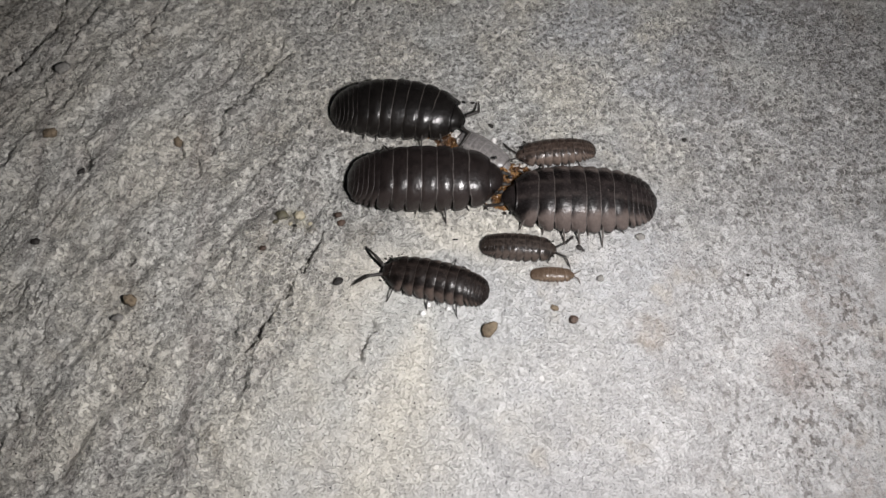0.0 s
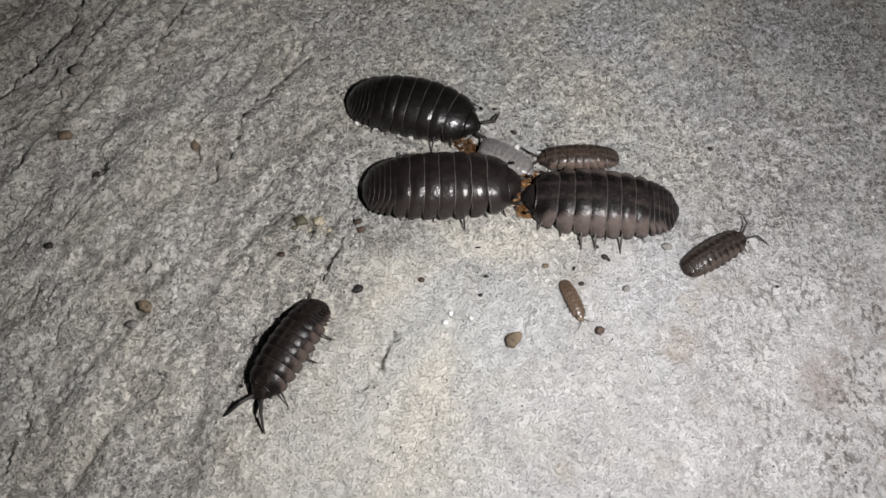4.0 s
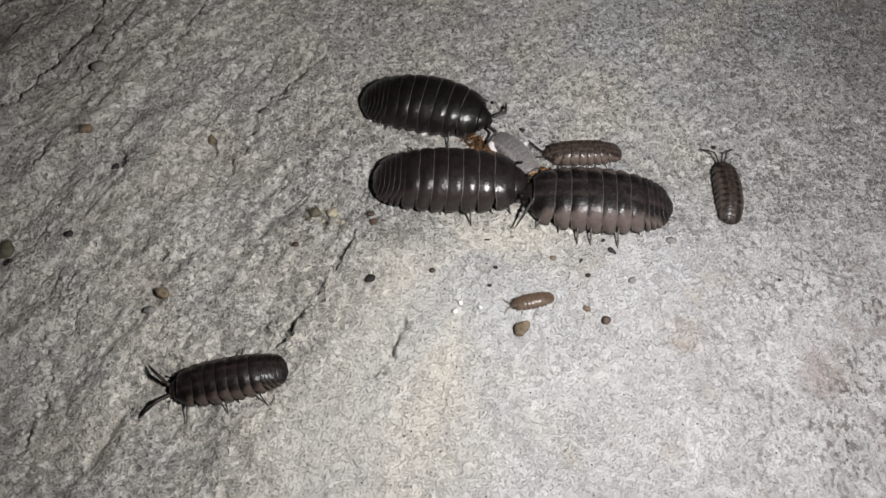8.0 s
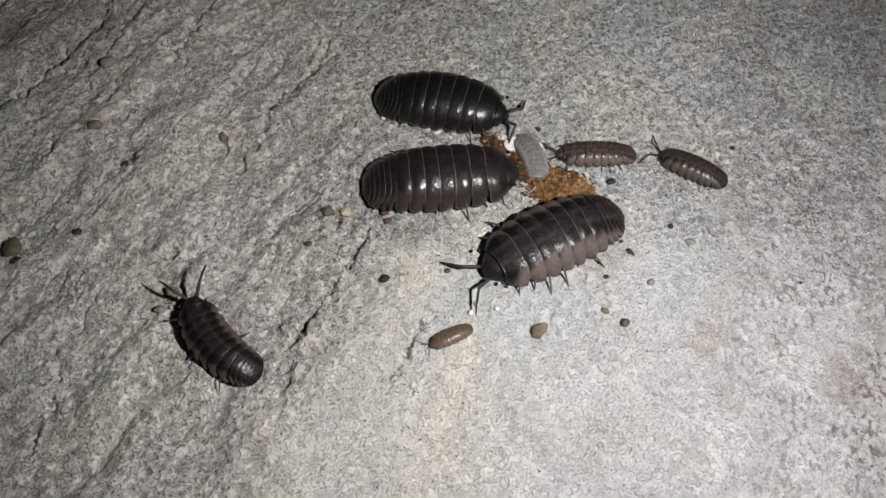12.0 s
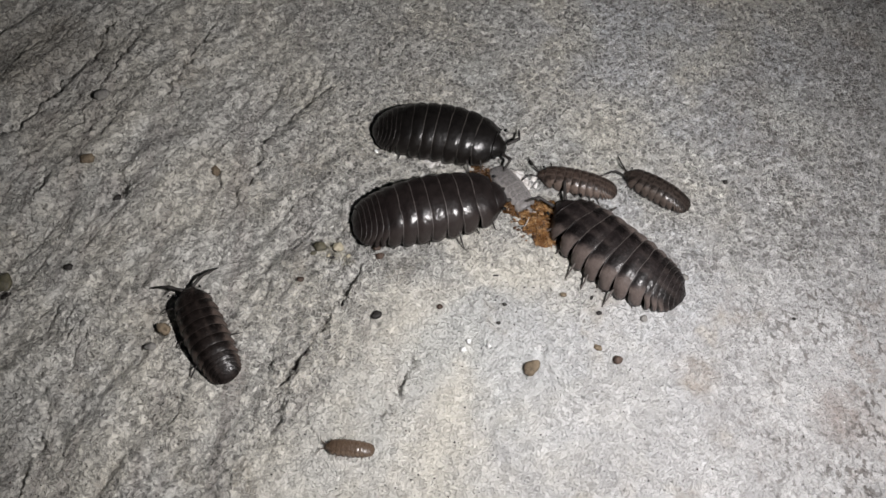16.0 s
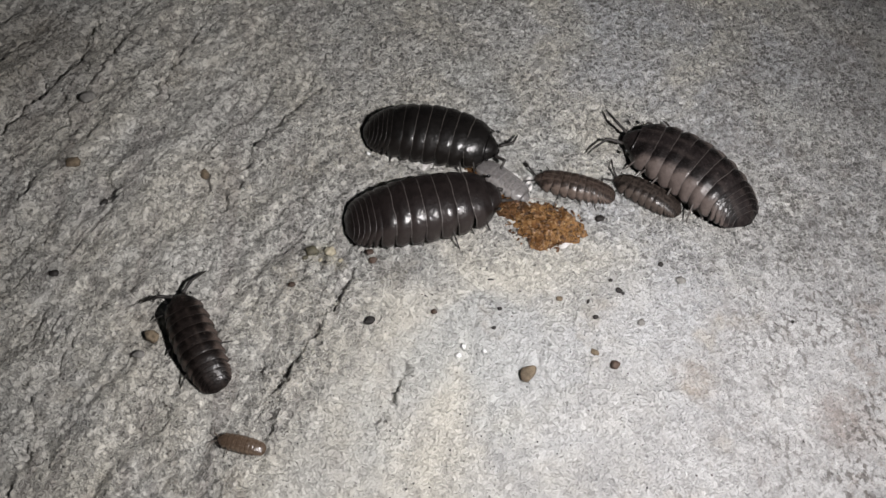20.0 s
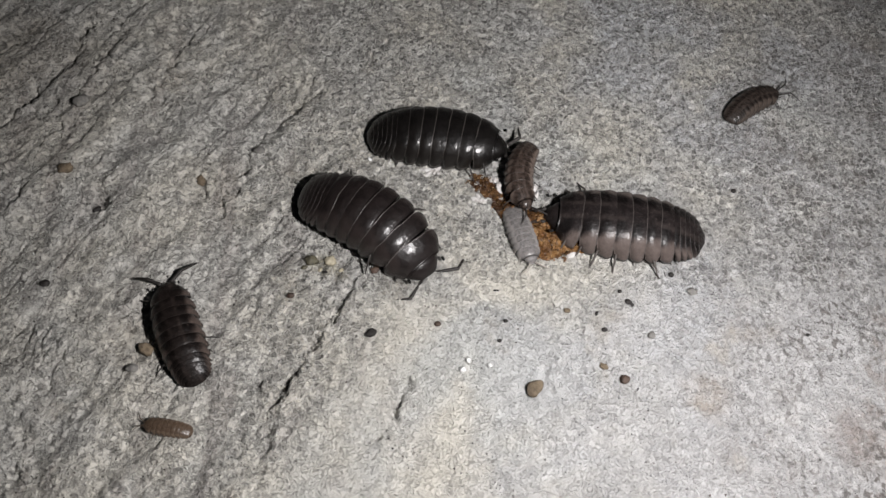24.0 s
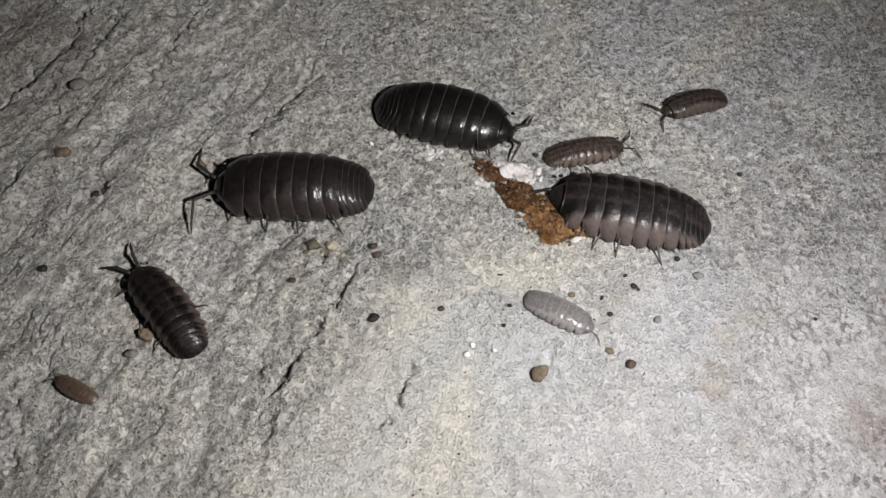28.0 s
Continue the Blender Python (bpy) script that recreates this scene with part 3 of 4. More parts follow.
TERGITE = ((0.0, 0.955, 1), (0.10, 0.975, 1), (0.26, 0.994, 1), (0.45, 1.004, 1), (0.62, 1.005, 1), (0.78, 0.999, 1), (0.90, 0.992, 1), (1.03, 0.986, 1), (1.085, 0.976, 1))


def woodlouse(label, group_label, length, width, height, shell, rim, leg_mat, feeler=0.26, boxy=0.72, leg_out=0.60, seed=1, feeler_thick=1.0, taper=0.2, feeler_mat=None, elbow=58, ridged=1.0, notch=0.13):
    rng = random.Random(seed)
    flatter = [(q, 1 + (a - 1) * 0.34 * ridged, b) for q, a, b in TERGITE]
    size = (length, width, height)
    root = tagged(new("woodlouse"), label, "woodlouse", group_label)
    spine = []

    def keep(name, verts, faces, picks, um, role=""):
        at = pose(length * (0.5 - um) * MM, 0, 0)
        ob = link_mesh(name, verts, faces, [shell, rim], picks, True, at, root, role)
        spine.append((um, ob))
        return ob

    # head, rounded in front
    rings = ((0.0, 0.62, 0.50), (0.07, 0.80, 0.74), (0.20, 0.90, 0.90), (0.45, 0.90, 0.97), (0.75, 0.84, 0.98), (1.0, 0.78, 0.95))
    head = keep("head", *plate(-0.005, 0.125, size, (boxy, taper), 0, rings, False))
    head_x = length * 0.06
    for side in (-1, 1):
        v, f = lump(rng, 0.016 * length, 0.010 * length, 0.014 * length, 0.05, 2)
        link_mesh("eye", v, f, [EYE], None, True, pose(0.18 * head_x * MM, side * 0.27 * width * MM, 0.40 * height * MM), head, "black compound eye")
    feelers = []
    fl = feeler * length
    for side in (-1, 1):
        ca, sa = math.cos(radians(elbow)), math.sin(radians(elbow)) * side
        ex, ey = 0.42 * fl, 0.21 * fl * side
        pts = [(0, 0, 0), (0.10 * fl, 0.04 * fl * side, 0.04 * fl), (0.12 * fl, 0.055 * fl * side, 0.045 * fl), (0.36 * fl, 0.18 * fl * side, 0.15 * fl), (ex, ey, 0.16 * fl),
               (ex + 0.04 * fl * ca, ey + 0.04 * fl * sa, 0.15 * fl), (ex + 0.36 * fl * ca, ey + 0.36 * fl * sa, 0.02 * fl), (ex + 0.38 * fl * ca, ey + 0.38 * fl * sa, 0.01 * fl),
               (ex + 0.50 * fl * ca, ey + 0.52 * fl * sa, -0.06 * fl), (ex + 0.60 * fl * ca, ey + 0.66 * fl * sa, -0.11 * fl)]
        r = 0.0085 * length * feeler_thick
        v, f = tube(pts, [1.4 * r, 1.45 * r, 1.15 * r, 1.25 * r, 1.3 * r, 0.95 * r, 1.0 * r, 0.75 * r, 0.65 * r, 0.25 * r], 8)
        feelers.append(link_mesh("antenna", v, f, [feeler_mat or leg_mat], None, True, pose(head_x * 0.86 * MM, side * 0.10 * width * MM, 0.27 * height * MM), head, "jointed antenna"))
    legs = []
    for i in range(7):
        own = rng.uniform(0.45, 1.15)
        tergite = [(q, 1 + (a - 1) * ridged * own, b) for q, a, b in TERGITE]
        ob = keep("body_segment", *plate(PEREON[i], PEREON[i + 1], size, (boxy, taper), (-0.022, 0.002, 0.009, 0.014, 0.018, 0.022, 0.026)[i], tergite, True, notch))
        for side in (-1, 1):
            hip_z = 0.24 * height
            reach = (leg_out - 0.27) * width * rng.choice((0.5, 0.55, 0.6, 0.75, 1.35))
            fore = (3 - i) * 0.020 * length + rng.uniform(-0.02, 0.02) * length
            pts = [(0, 0, 0), (0.25 * fore, 0.42 * reach * side, 0.10 * height), (0.3 * fore, 0.5 * reach * side, 0.09 * height),
                   (0.75 * fore, 0.86 * reach * side, -0.6 * hip_z), (fore, reach * side, -hip_z)]
            r = 0.0072 * length
            v, f = tube(pts, [1.1 * r, 0.95 * r, 1.0 * r, 0.72 * r, 0.42 * r])
            legs.append((link_mesh("leg", v, f, [leg_mat], None, True, pose(0, side * 0.27 * width * MM, hip_z * MM), ob), i, side))
    for i in range(5):
        keep("tail_segment", *plate(PLEON[i], PLEON[i + 1], size, (boxy, taper), (0.040, 0.044, 0.044, 0.038, 0.026)[i], flatter, True, 1.5 * notch))
    rings = ((0.0, 0.99, 0.99), (0.25, 0.99, 0.98), (0.5, 0.99, 0.95), (0.7, 0.98, 0.89), (0.85, 0.97, 0.80), (0.95, 0.93, 0.66), (1.0, 0.85, 0.5), (1.03, 0.5, 0.25))
    telson = keep("telson", *plate(0.925, 0.998, size, (boxy, taper), 0.004, rings, False))
    for side in (-1, 1):
        v, f = lump(rng, 0.026 * length, 0.055 * width, 0.030 * height, 0.06, 2)
        link_mesh("uropod", v, f, [shell], None, True, pose(0.006 * length * MM, side * 0.15 * width * MM, 0.10 * height * MM, 0, 0, -side * 24), telson)
    BUGS[root.name] = (spine, feelers, legs, length, height, seed)
    return root


def spine_poses(spine, length, bend, lift, short=1.0):
    """Poses of all segments for a sideways bend and a raised front, in degrees; short draws the plates together."""
    um = 0.46
    order = sorted(range(len(spine)), key=lambda k: spine[k][0])
    us = [spine[k][0] for k in order]
    mid = min(range(len(us)), key=lambda k: abs(us[k] - um))

    def turn(u):
        return bend * (um - u)

    def rise(u):
        return lift * max((um + 0.1 - u) / (um + 0.1), 0) ** 1.1

    at = {mid: Vector((length * (0.5 - us[mid]), 0, 0))}
    for step in (-1, 1):
        k = mid
        while 0 <= k + step < len(us):
            half = 0.5 * (us[k] + us[k + step])
            d = short * length * (us[k] - us[k + step])
            a, e = radians(turn(half)), radians(rise(half))
            at[k + step] = at[k] + Vector((d * math.cos(a) * math.cos(e), d * math.sin(a) * math.cos(e), d * math.sin(e)))
            k += step
    return {order[k]: pose(*(v * MM for v in at[k]), 0, -rise(us[k]), turn(us[k])) for k in at}


def on_rock(x, y, heading, z=0.0):
    return pose(x * MM, y * MM, z * MM, 0, 0, heading)


def crawl(bug, rows, flex=((0, 0, 0),), tucked=(), feel=((0, 0, 0),)):
    """Moves a woodlouse along rows of seconds and pose; its legs step by the way it goes, its body bends by flex,
    its antennae fold down while it feeds (tucked: spans of seconds)
    and spread by feel (seconds, degrees outward, degrees turned together)."""
    spine, feelers, legs, length, height, seed = BUGS[bug.name]
    walk(bug, rows)
    times = np.arange(0, 28.01, 0.1)
    px = np.interp(times, [t for t, m in rows], [m.translation.x / MM for t, m in rows])
    py = np.interp(times, [t for t, m in rows], [m.translation.y / MM for t, m in rows])
    yaw = np.unwrap([m.to_euler().z for t, m in rows])
    pz = np.interp(times, [t for t, m in rows], yaw) * 0.25 * length
    pace = np.concatenate([[0], np.hypot(np.hypot(np.diff(px), np.diff(py)), np.diff(pz))])
    gone = np.cumsum(np.where(pace > 0.05, pace, 0.15 * pace))
    moving = np.convolve(pace > 0.05, np.ones(5), "same") > 0
    use = [k for k in range(len(times)) if moving[k] or k % 20 == 0 or k == len(times) - 1]
    for ob, i, side in legs:
        base = ob.matrix_basis.copy()
        walk(ob, [(times[k], base @ pose(0, 0, 0, 0, 0, 15 * math.sin(2 * math.pi * gone[k] / (0.26 * length) + 0.95 * i + (0 if side > 0 else math.pi)))) for k in use])
    rng = random.Random(seed + 40)
    for ob, side in zip(feelers, (-1, 1)):
        base, a = ob.matrix_basis.copy(), rng.uniform(0, 6)
        steps = []
        for t in np.arange(0, 28.1, 0.5):
            fold = 1.0 if any(t0 <= t <= t1 for t0, t1 in tucked) else 0.0
            out = side * float(np.interp(t, [row[0] for row in feel], [row[1] for row in feel])) * (1 - fold)
            out += float(np.interp(t, [row[0] for row in feel], [row[2] for row in feel])) * (1 - fold)
            steps.append((t, base @ pose(0, 0, 0, 0, 48 * fold + (1 - fold) * 5 * math.sin(1.7 * t + a), -35 * side * fold + (1 - 0.8 * fold) * 9 * math.sin(2.3 * t + 2 * a) + out)))
        walk(ob, steps)
    if len(flex) > 1:
        tracks = [(row[0], spine_poses(spine, length, *row[1:])) for row in flex]
        for k, (u, ob) in enumerate(spine):
            walk(ob, [(t, poses[k]) for t, poses in tracks])


# ---- build the place ----
rock_slab()

SHELL_RIM = plain_material("pale_rim", (0.060, 0.053, 0.047), (0.022, 0.019, 0.017), 5, 0.4, 0.02)
RIM_DARK = plain_material("grey_rim", (0.078, 0.067, 0.062), (0.028, 0.024, 0.022), 5, 0.4, 0.02)
RIM_DIM = plain_material("dim_rim", (0.030, 0.024, 0.021), (0.019, 0.015, 0.013), 5, 0.35, 0.02)
RIM_BROWN = plain_material("brown_rim", (0.050, 0.037, 0.030), (0.028, 0.020, 0.016), 5, 0.4, 0.02)
RIM_TAN = plain_material("tan_rim", (0.14, 0.10, 0.07), (0.11, 0.075, 0.052), 5, 0.4, 0.02)
RIM_WHITE = plain_material("white_rim", (0.22, 0.21, 0.20), (0.17, 0.16, 0.155), 5, 0.4, 0.02)
BAND = "woodlice feeding on the rock"

black_bug = woodlouse("blackish domed woodlouse with thin pale segment edges, feeding at the crumbs", BAND, 14.6, 7.2, 3.6,
                      shell_material("shell_black", (0.0062, 0.0054, 0.0050), (0.0090, 0.0076, 0.0068), 7.2, 0.5, 0, 0.27, 0.0, 0.60), SHELL_RIM, LEG_DARK, 0.20, 0.92, 0.535, 1, 1.15, taper=0.65, elbow=100, notch=0.10)
brown_bug = woodlouse("largest glossy dark brown-grey domed woodlouse that walks off from the crumbs", BAND, 15.9, 7.4, 3.9,
                      shell_material("shell_brown", (0.0128, 0.0098, 0.0093), (0.024, 0.0186, 0.0172), 7.4, 0.5, 0, 0.27, 0.0, 0.62), RIM_DARK, LEG_DARK, 0.29, 0.92, 0.535, 2, 1.05, taper=0.22, elbow=72, ridged=0.95, notch=0.09)
striped_bug = woodlouse("large dark woodlouse with a mottled stripe and paler grey side plates", BAND, 15.6, 7.6, 3.4,
                        shell_material("shell_striped", (0.0150, 0.0118, 0.0115), (0.098, 0.078, 0.070), 7.6, 0.6, 0.30, 0.30, 0.0, 0.32, 0.8), RIM_DARK, LEG_GREY, 0.24, 0.96, 0.565, 3, taper=0.6, feeler_mat=LEG_DARK, ridged=0.9, notch=0.09)
grey_bug = woodlouse("mid-sized grey-brown woodlouse with long thick antennae and paler side plates", BAND, 10.5, 4.3, 2.4,
                     shell_material("shell_grey", (0.0125, 0.0092, 0.0082), (0.072, 0.054, 0.046), 5.0, 0.6, 0.30, 0.29, 0.0, 0.30, 0.7), RIM_DIM, LEG_DARK, 0.27, 1.0, 0.58, 4, 1.5, elbow=30, ridged=0.7, notch=0.12)
small_bug = woodlouse("small dark grey-brown woodlouse wandering off across the rock", BAND, 7.5, 3.0, 1.6,
                      shell_material("shell_small", (0.030, 0.023, 0.0195), (0.065, 0.051, 0.043), 3.0, 0.9, 0.7, 0.28, 0.0, 0.36, 0.7), RIM_DIM, LEG_DARK, 0.30, 0.88, 0.60, 5, 1.2, ridged=0.7, notch=0.12)
tan_bug = woodlouse("tiny tan young woodlouse crawling over bare rock", BAND, 4.3, 1.6, 0.9,
                    shell_material("shell_tan", (0.088, 0.060, 0.041), (0.125, 0.090, 0.064), 1.6, 0.5, 0, 0.30, 0.1), RIM_TAN, LEG_TAN, 0.22, 0.75, 0.62, 6, ridged=0.5)
rosy_bug = woodlouse("small reddish-brown woodlouse beside the crumbs, with shiny segment ridges", BAND, 8.4, 3.1, 1.7,
                     shell_material("shell_rosy", (0.046, 0.033, 0.027), (0.110, 0.084, 0.070), 3.1, 0.9, 0.6, 0.27, 0.1, 0.40, 0.5), RIM_BROWN, LEG_DARK, 0.25, 0.88, 0.58, 7)
pale_bug = woodlouse("pale greyish-white freshly moulted small woodlouse at the crumbs", BAND, 6.7, 2.75, 1.35,
                     shell_material("shell_pale", (0.155, 0.146, 0.142), (0.225, 0.212, 0.204), 2.7, 0.45, 0, 0.28, 0.15), RIM_WHITE, LEG_PALE, 0.22, 0.74, 0.62, 8, ridged=0.6, notch=0.06)


# ---- food crumbs ----
def mush(rng, rx, ry, tall, wet):
    """A low, ragged heap of chewed matter."""
    off = Vector((rng.uniform(-90, 90), rng.uniform(-90, 90), 0))
    verts, faces, rings, sides = [], [], 14, 44
    for i in range(rings + 1):
        q = i / rings
        for k in range(sides):
            a = 2 * math.pi * k / sides
            e = Vector((math.cos(a), math.sin(a), 0))
            ragged = 1 + 0.34 * noise.noise(e * 1.6 + off) + 0.22 * noise.noise(e * 4.3 + off)
            x, y = q * rx * e.x * ragged, q * ry * e.y * ragged
            p = Vector((x, y, 0)) + off
            z = tall * (1 - q**2.5) * (0.55 + 0.5 * noise.noise(p * 0.9)) + 0.30 * tall * (1 - q**4) * noise.noise(p * 2.6) + 0.16 * noise.noise(p * 5.5) * (1 - q**6)
            verts.append((x, y, z if q < 1 else -0.35))
    for i in range(rings):
        for k in range(sides):
            a, b2 = i * sides + k, i * sides + (k + 1) % sides
            faces.append((a, b2, b2 + sides, a + sides))
    return verts, faces


def crumbs():
    rng = random.Random(21)
    root = tagged(new("food_scrap"), "chewed orange-brown food scrap with crumbs and white pith", "food scrap")
    x0, y0 = FOOD[0][:2]
    root.matrix_basis = pose(x0 * MM, y0 * MM, 0)
    for cx, cy, rx, ry, turn, count, low, high, tall, kind in FOOD:
        v, f = mush(rng, rx, ry, tall, True)
        link_mesh({"pith": "pith", "gold": "pulp", "brown": "pulp"}[kind], v, f, [{"pith": PITH, "gold": PULP_GOLD, "brown": PULP}[kind]], None, True,
                  pose((cx - x0) * MM, (cy - y0) * MM, (ground_z(cx, cy) - 0.08) * MM, 0, 0, turn), root)
        for k in range(count):
            r, a = math.sqrt(rng.random()), rng.uniform(0, 2 * math.pi)
            ex, ey = 1.05 * r * rx * math.cos(a), 1.05 * r * ry * math.sin(a)
            ca, sa = math.cos(radians(turn)), math.sin(radians(turn))
            x, y = cx + ex * ca - ey * sa, cy + ex * sa + ey * ca
            s = rng.uniform(0.6, 0.72) * rng.uniform(low, high) if kind != "pith" else rng.uniform(low, high)
            v, f = lump(rng, s, s * rng.uniform(0.35, 0.8), s * rng.uniform(0.25, 0.5), 0.6, 2)
            if kind == "pith":
                mat, name = PITH, "pith_flake"
            else:
                mat, name = rng.choice((CRUMB, CRUMB_DARK, CRUMB, CRUMB_DARK, CRUMB_LIGHT) if kind == "brown" else (CRUMB, CRUMB_LIGHT, CRUMB, CRUMB_DARK, CRUMB_LIGHT, CRUMB_DARK)), "crumb"
            up = ground_z(x, y) - 0.10 + 0.62 * tall * max(1 - r**2.5, 0) * rng.uniform(0.7, 1.0)
            link_mesh(name, v, f, [mat], None, True, pose((x - x0) * MM, (y - y0) * MM, up * MM, rng.uniform(-25, 25), rng.uniform(-25, 25), rng.uniform(0, 360)), root)


# ellipses of crumbs: centre, half axes, turn, how many, their sizes, height of the heap, kind
FOOD = (
    (6.9, 7.1, 3.9, 2.7, -8, 150, 0.14, 0.40, 1.5, "gold"),
    (4.9, 8.8, 2.0, 1.3, -30, 36, 0.14, 0.34, 1.1, "brown"),
    (0.4, 12.6, 2.5, 1.2, -28, 30, 0.12, 0.3, 0.6, "brown"),
    (3.1, 9.8, 2.2, 1.7, -40, 26, 0.14, 0.36, 0.9, "brown"),
    (5.6, 6.5, 2.8, 1.15, -52, 50, 0.14, 0.34, 0.8, "brown"),
    (3.0, 12.5, 2.9, 1.15, -16, 8, 0.2, 0.5, 0.7, "pith"),
    (-0.3, 11.0, 0.8, 0.4, -20, 3, 0.2, 0.3, 0.35, "pith"),
    (-5.0, 14.5, 1.1, 1.0, 0, 10, 0.14, 0.3, 0.3, "pith"),
    (9.3, 5.6, 1.6, 0.35, 42, 30, 0.06, 0.16, 0.05, "pith"),
    (9.0, 5.2, 0.8, 0.3, 20, 6, 0.1, 0.25, 0.2, "pith"),
)
crumbs()

# ---- loose grains on the rock ----
KINDS = {
    "dark": (GRAIN_DARK, "dark_grain", "tiny blackish dirt grain lying on the rock"),
    "grey": (GRAIN_GREY, "grey_grain", "small grey stone grain lying on the rock"),
    "tan": (GRAIN_TAN, "tan_pebble", "small tan pebble lying on the rock"),
    "brown": (GRAIN_BROWN, "brown_grain", "small red-brown dirt grain lying on the rock"),
    "olive": (GRAIN_OLIVE, "olive_pebble", "small dark olive pebble beside a crack"),
    "cream": (GRAIN_CREAM, "cream_pebble", "small cream-coloured pebble beside a crack"),
    "white": (QUARTZ, "quartz_fleck", "glinting white quartz fleck on the rock"),
}


def grain(kind, x, y, long, wide, turn, rng):
    mat, name, label = KINDS[kind]
    v, f = lump(rng, 0.5 * long, 0.5 * wide, (0.42 if kind == "white" else 0.33) * min(long, wide), 0.22, 3)
    ob = link_mesh(name, v, f, [mat], None, True, pose(x * MM, y * MM, (ground_z(x, y) + 0.03) * MM, 0, 0, turn))
    tagged(ob, label, "grain", "loose grains on the rock")


def grains():
    rng = random.Random(5)
    grain("dark", -10.2, -3.5, 1.1, 0.8, 20, rng)
    grain("brown", -4.2, -2.5, 0.6, 0.5, 0, rng)
    grain("dark", 1.4, -4.0, 0.45, 0.35, 0, rng)
    grain("dark", 10.4, -1.2, 0.5, 0.25, 60, rng)
    grain("dark", 11.0, -2.8, 0.6, 0.4, 20, rng)
    grain("dark", 13.5, -0.0, 0.5, 0.7, 40, rng)
    grain("grey", 15.2, -3.3, 0.7, 0.65, 10, rng)
    grain("tan", 10.6, -6.3, 0.75, 0.55, -30, rng)
    grain("brown", 12.3, -7.5, 0.85, 0.8, 10, rng)
    grain("tan", 4.4, -8.4, 1.7, 1.2, 50, rng)
    grain("white", -1.9, -6.8, 0.6, 0.5, 0, rng)
    grain("white", -1.4, -5.9, 0.42, 0.52, 0, rng)
    grain("dark", 29.6, -2.9, 0.35, 0.3, 0, rng)
    grain("dark", -40.4, 0.7, 0.9, 0.7, 0, rng)
    grain("tan", -41.4, 13.1, 1.5, 1.2, 20, rng)
    grain("tan", -29.9, -5.5, 1.4, 1.1, -30, rng)
    grain("grey", -30.7, -7.3, 1.1, 0.8, 0, rng)
    grain("olive", -16.2, 3.6, 1.3, 1.0, 0, rng)
    grain("cream", -14.4, 3.6, 1.1, 1.0, 0, rng)
    grain("cream", -13.4, 2.9, 0.5, 0.4, 20, rng)
    grain("cream", -15.3, 2.7, 0.45, 0.35, 50, rng)
    grain("olive", -16.8, 2.9, 0.6, 0.45, 10, rng)
    grain("dark", -14.8, 2.5, 0.4, 0.3, 0, rng)
    grain("brown", -10.2, 2.8, 0.9, 0.7, 20, rng)
    grain("grey", -22.7, 16.2, 1.2, 0.8, 0, rng)
    grain("olive", -46.3, -1.1, 1.5, 1.7, 0, rng)
    grain("dark", -45.9, -2.5, 0.6, 0.6, 0, rng)
    grain("white", -11.4, 15.5, 0.55, 0.35, -40, rng)
    grain("dark", 5.1, 14.4, 0.7, 0.4, -50, rng)
    grain("dark", 3.2, 17.4, 0.5, 0.3, 0, rng)
    grain("dark", 25.7, 12.8, 0.5, 0.5, 0, rng)
    grain("brown", -17.7, -0.1, 0.7, 0.5, 10, rng)
    grain("tan", 7.7, -1.0, 0.6, 0.5, 0, rng)
    grain("dark", 2.0, -2.1, 0.45, 0.35, 0, rng)
    grain("dark", 12.3, 7.9, 0.9, 0.7, 30, rng)
    grain("dark", 1.2, 1.0, 0.6, 0.2, 0, rng)
    grain("dark", 13.8, -0.2, 0.5, 0.3, -45, rng)
    grain("dark", 12.8, 1.1, 0.4, 0.35, 0, rng)
    grain("grey", 19.6, 1.2, 0.9, 0.8, 0, rng)
    grain("dark", 17.9, 3.0, 0.5, 0.5, 0, rng)
    grain("tan", -28.1, 12.5, 0.9, 1.3, 20, rng)
    grain("grey", -42.1, 21.9, 1.6, 1.3, 30, rng)
    grain("dark", -37.6, 8.8, 0.9, 0.6, 40, rng)
    grain("white", 0.5, -6.4, 0.4, 0.4, 0, rng)
    grain("brown", -10.6, 3.7, 0.8, 0.6, 0, rng)
    grain("dark", -45.5, -2.3, 0.6, 0.5, 0, rng)


def grit():
    """Countless dust-fine grains in one sheet of stuff."""
    rng = np.random.RandomState(3)
    count = 2600
    x, y = rng.uniform(-58, 46, count), rng.uniform(-28, 42, count)
    z = rock_height(x, y)
    size = 0.05 + 0.10 * rng.rand(count) ** 2
    base = np.array([(1, 0, 0), (-0.5, 0.8, 0), (-0.5, -0.8, 0), (0.1, 0.1, 0.8), (0, 0, -0.5)])
    faces = np.array([(0, 1, 3), (1, 2, 3), (2, 0, 3), (1, 0, 4), (2, 1, 4), (0, 2, 4)])
    turn = rng.rand(count) * 6.283
    c, s = np.cos(turn), np.sin(turn)
    bx = base[None, :, 0] * c[:, None] - base[None, :, 1] * s[:, None]
    by = base[None, :, 0] * s[:, None] + base[None, :, 1] * c[:, None]
    pts = np.stack([x[:, None] + size[:, None] * bx, y[:, None] + size[:, None] * by, z[:, None] + size[:, None] * base[None, :, 2]], -1)
    tris = (faces[None] + 5 * np.arange(count)[:, None, None]).reshape(-1, 3)
    picks = np.repeat(rng.choice([0, 0, 0, 0, 0, 1, 1, 3, 3, 2], count), 6)
    ob = link_mesh("rock_grit", pts.reshape(-1, 3).tolist(), tris.tolist(), [GRAIN_DARK, GRAIN_BROWN, QUARTZ, GRAIN_GREY], picks.tolist(), False)
    tagged(ob, "fine dark and pale grit scattered over the rock", "grit", kind="stuff")


grains()
grit()


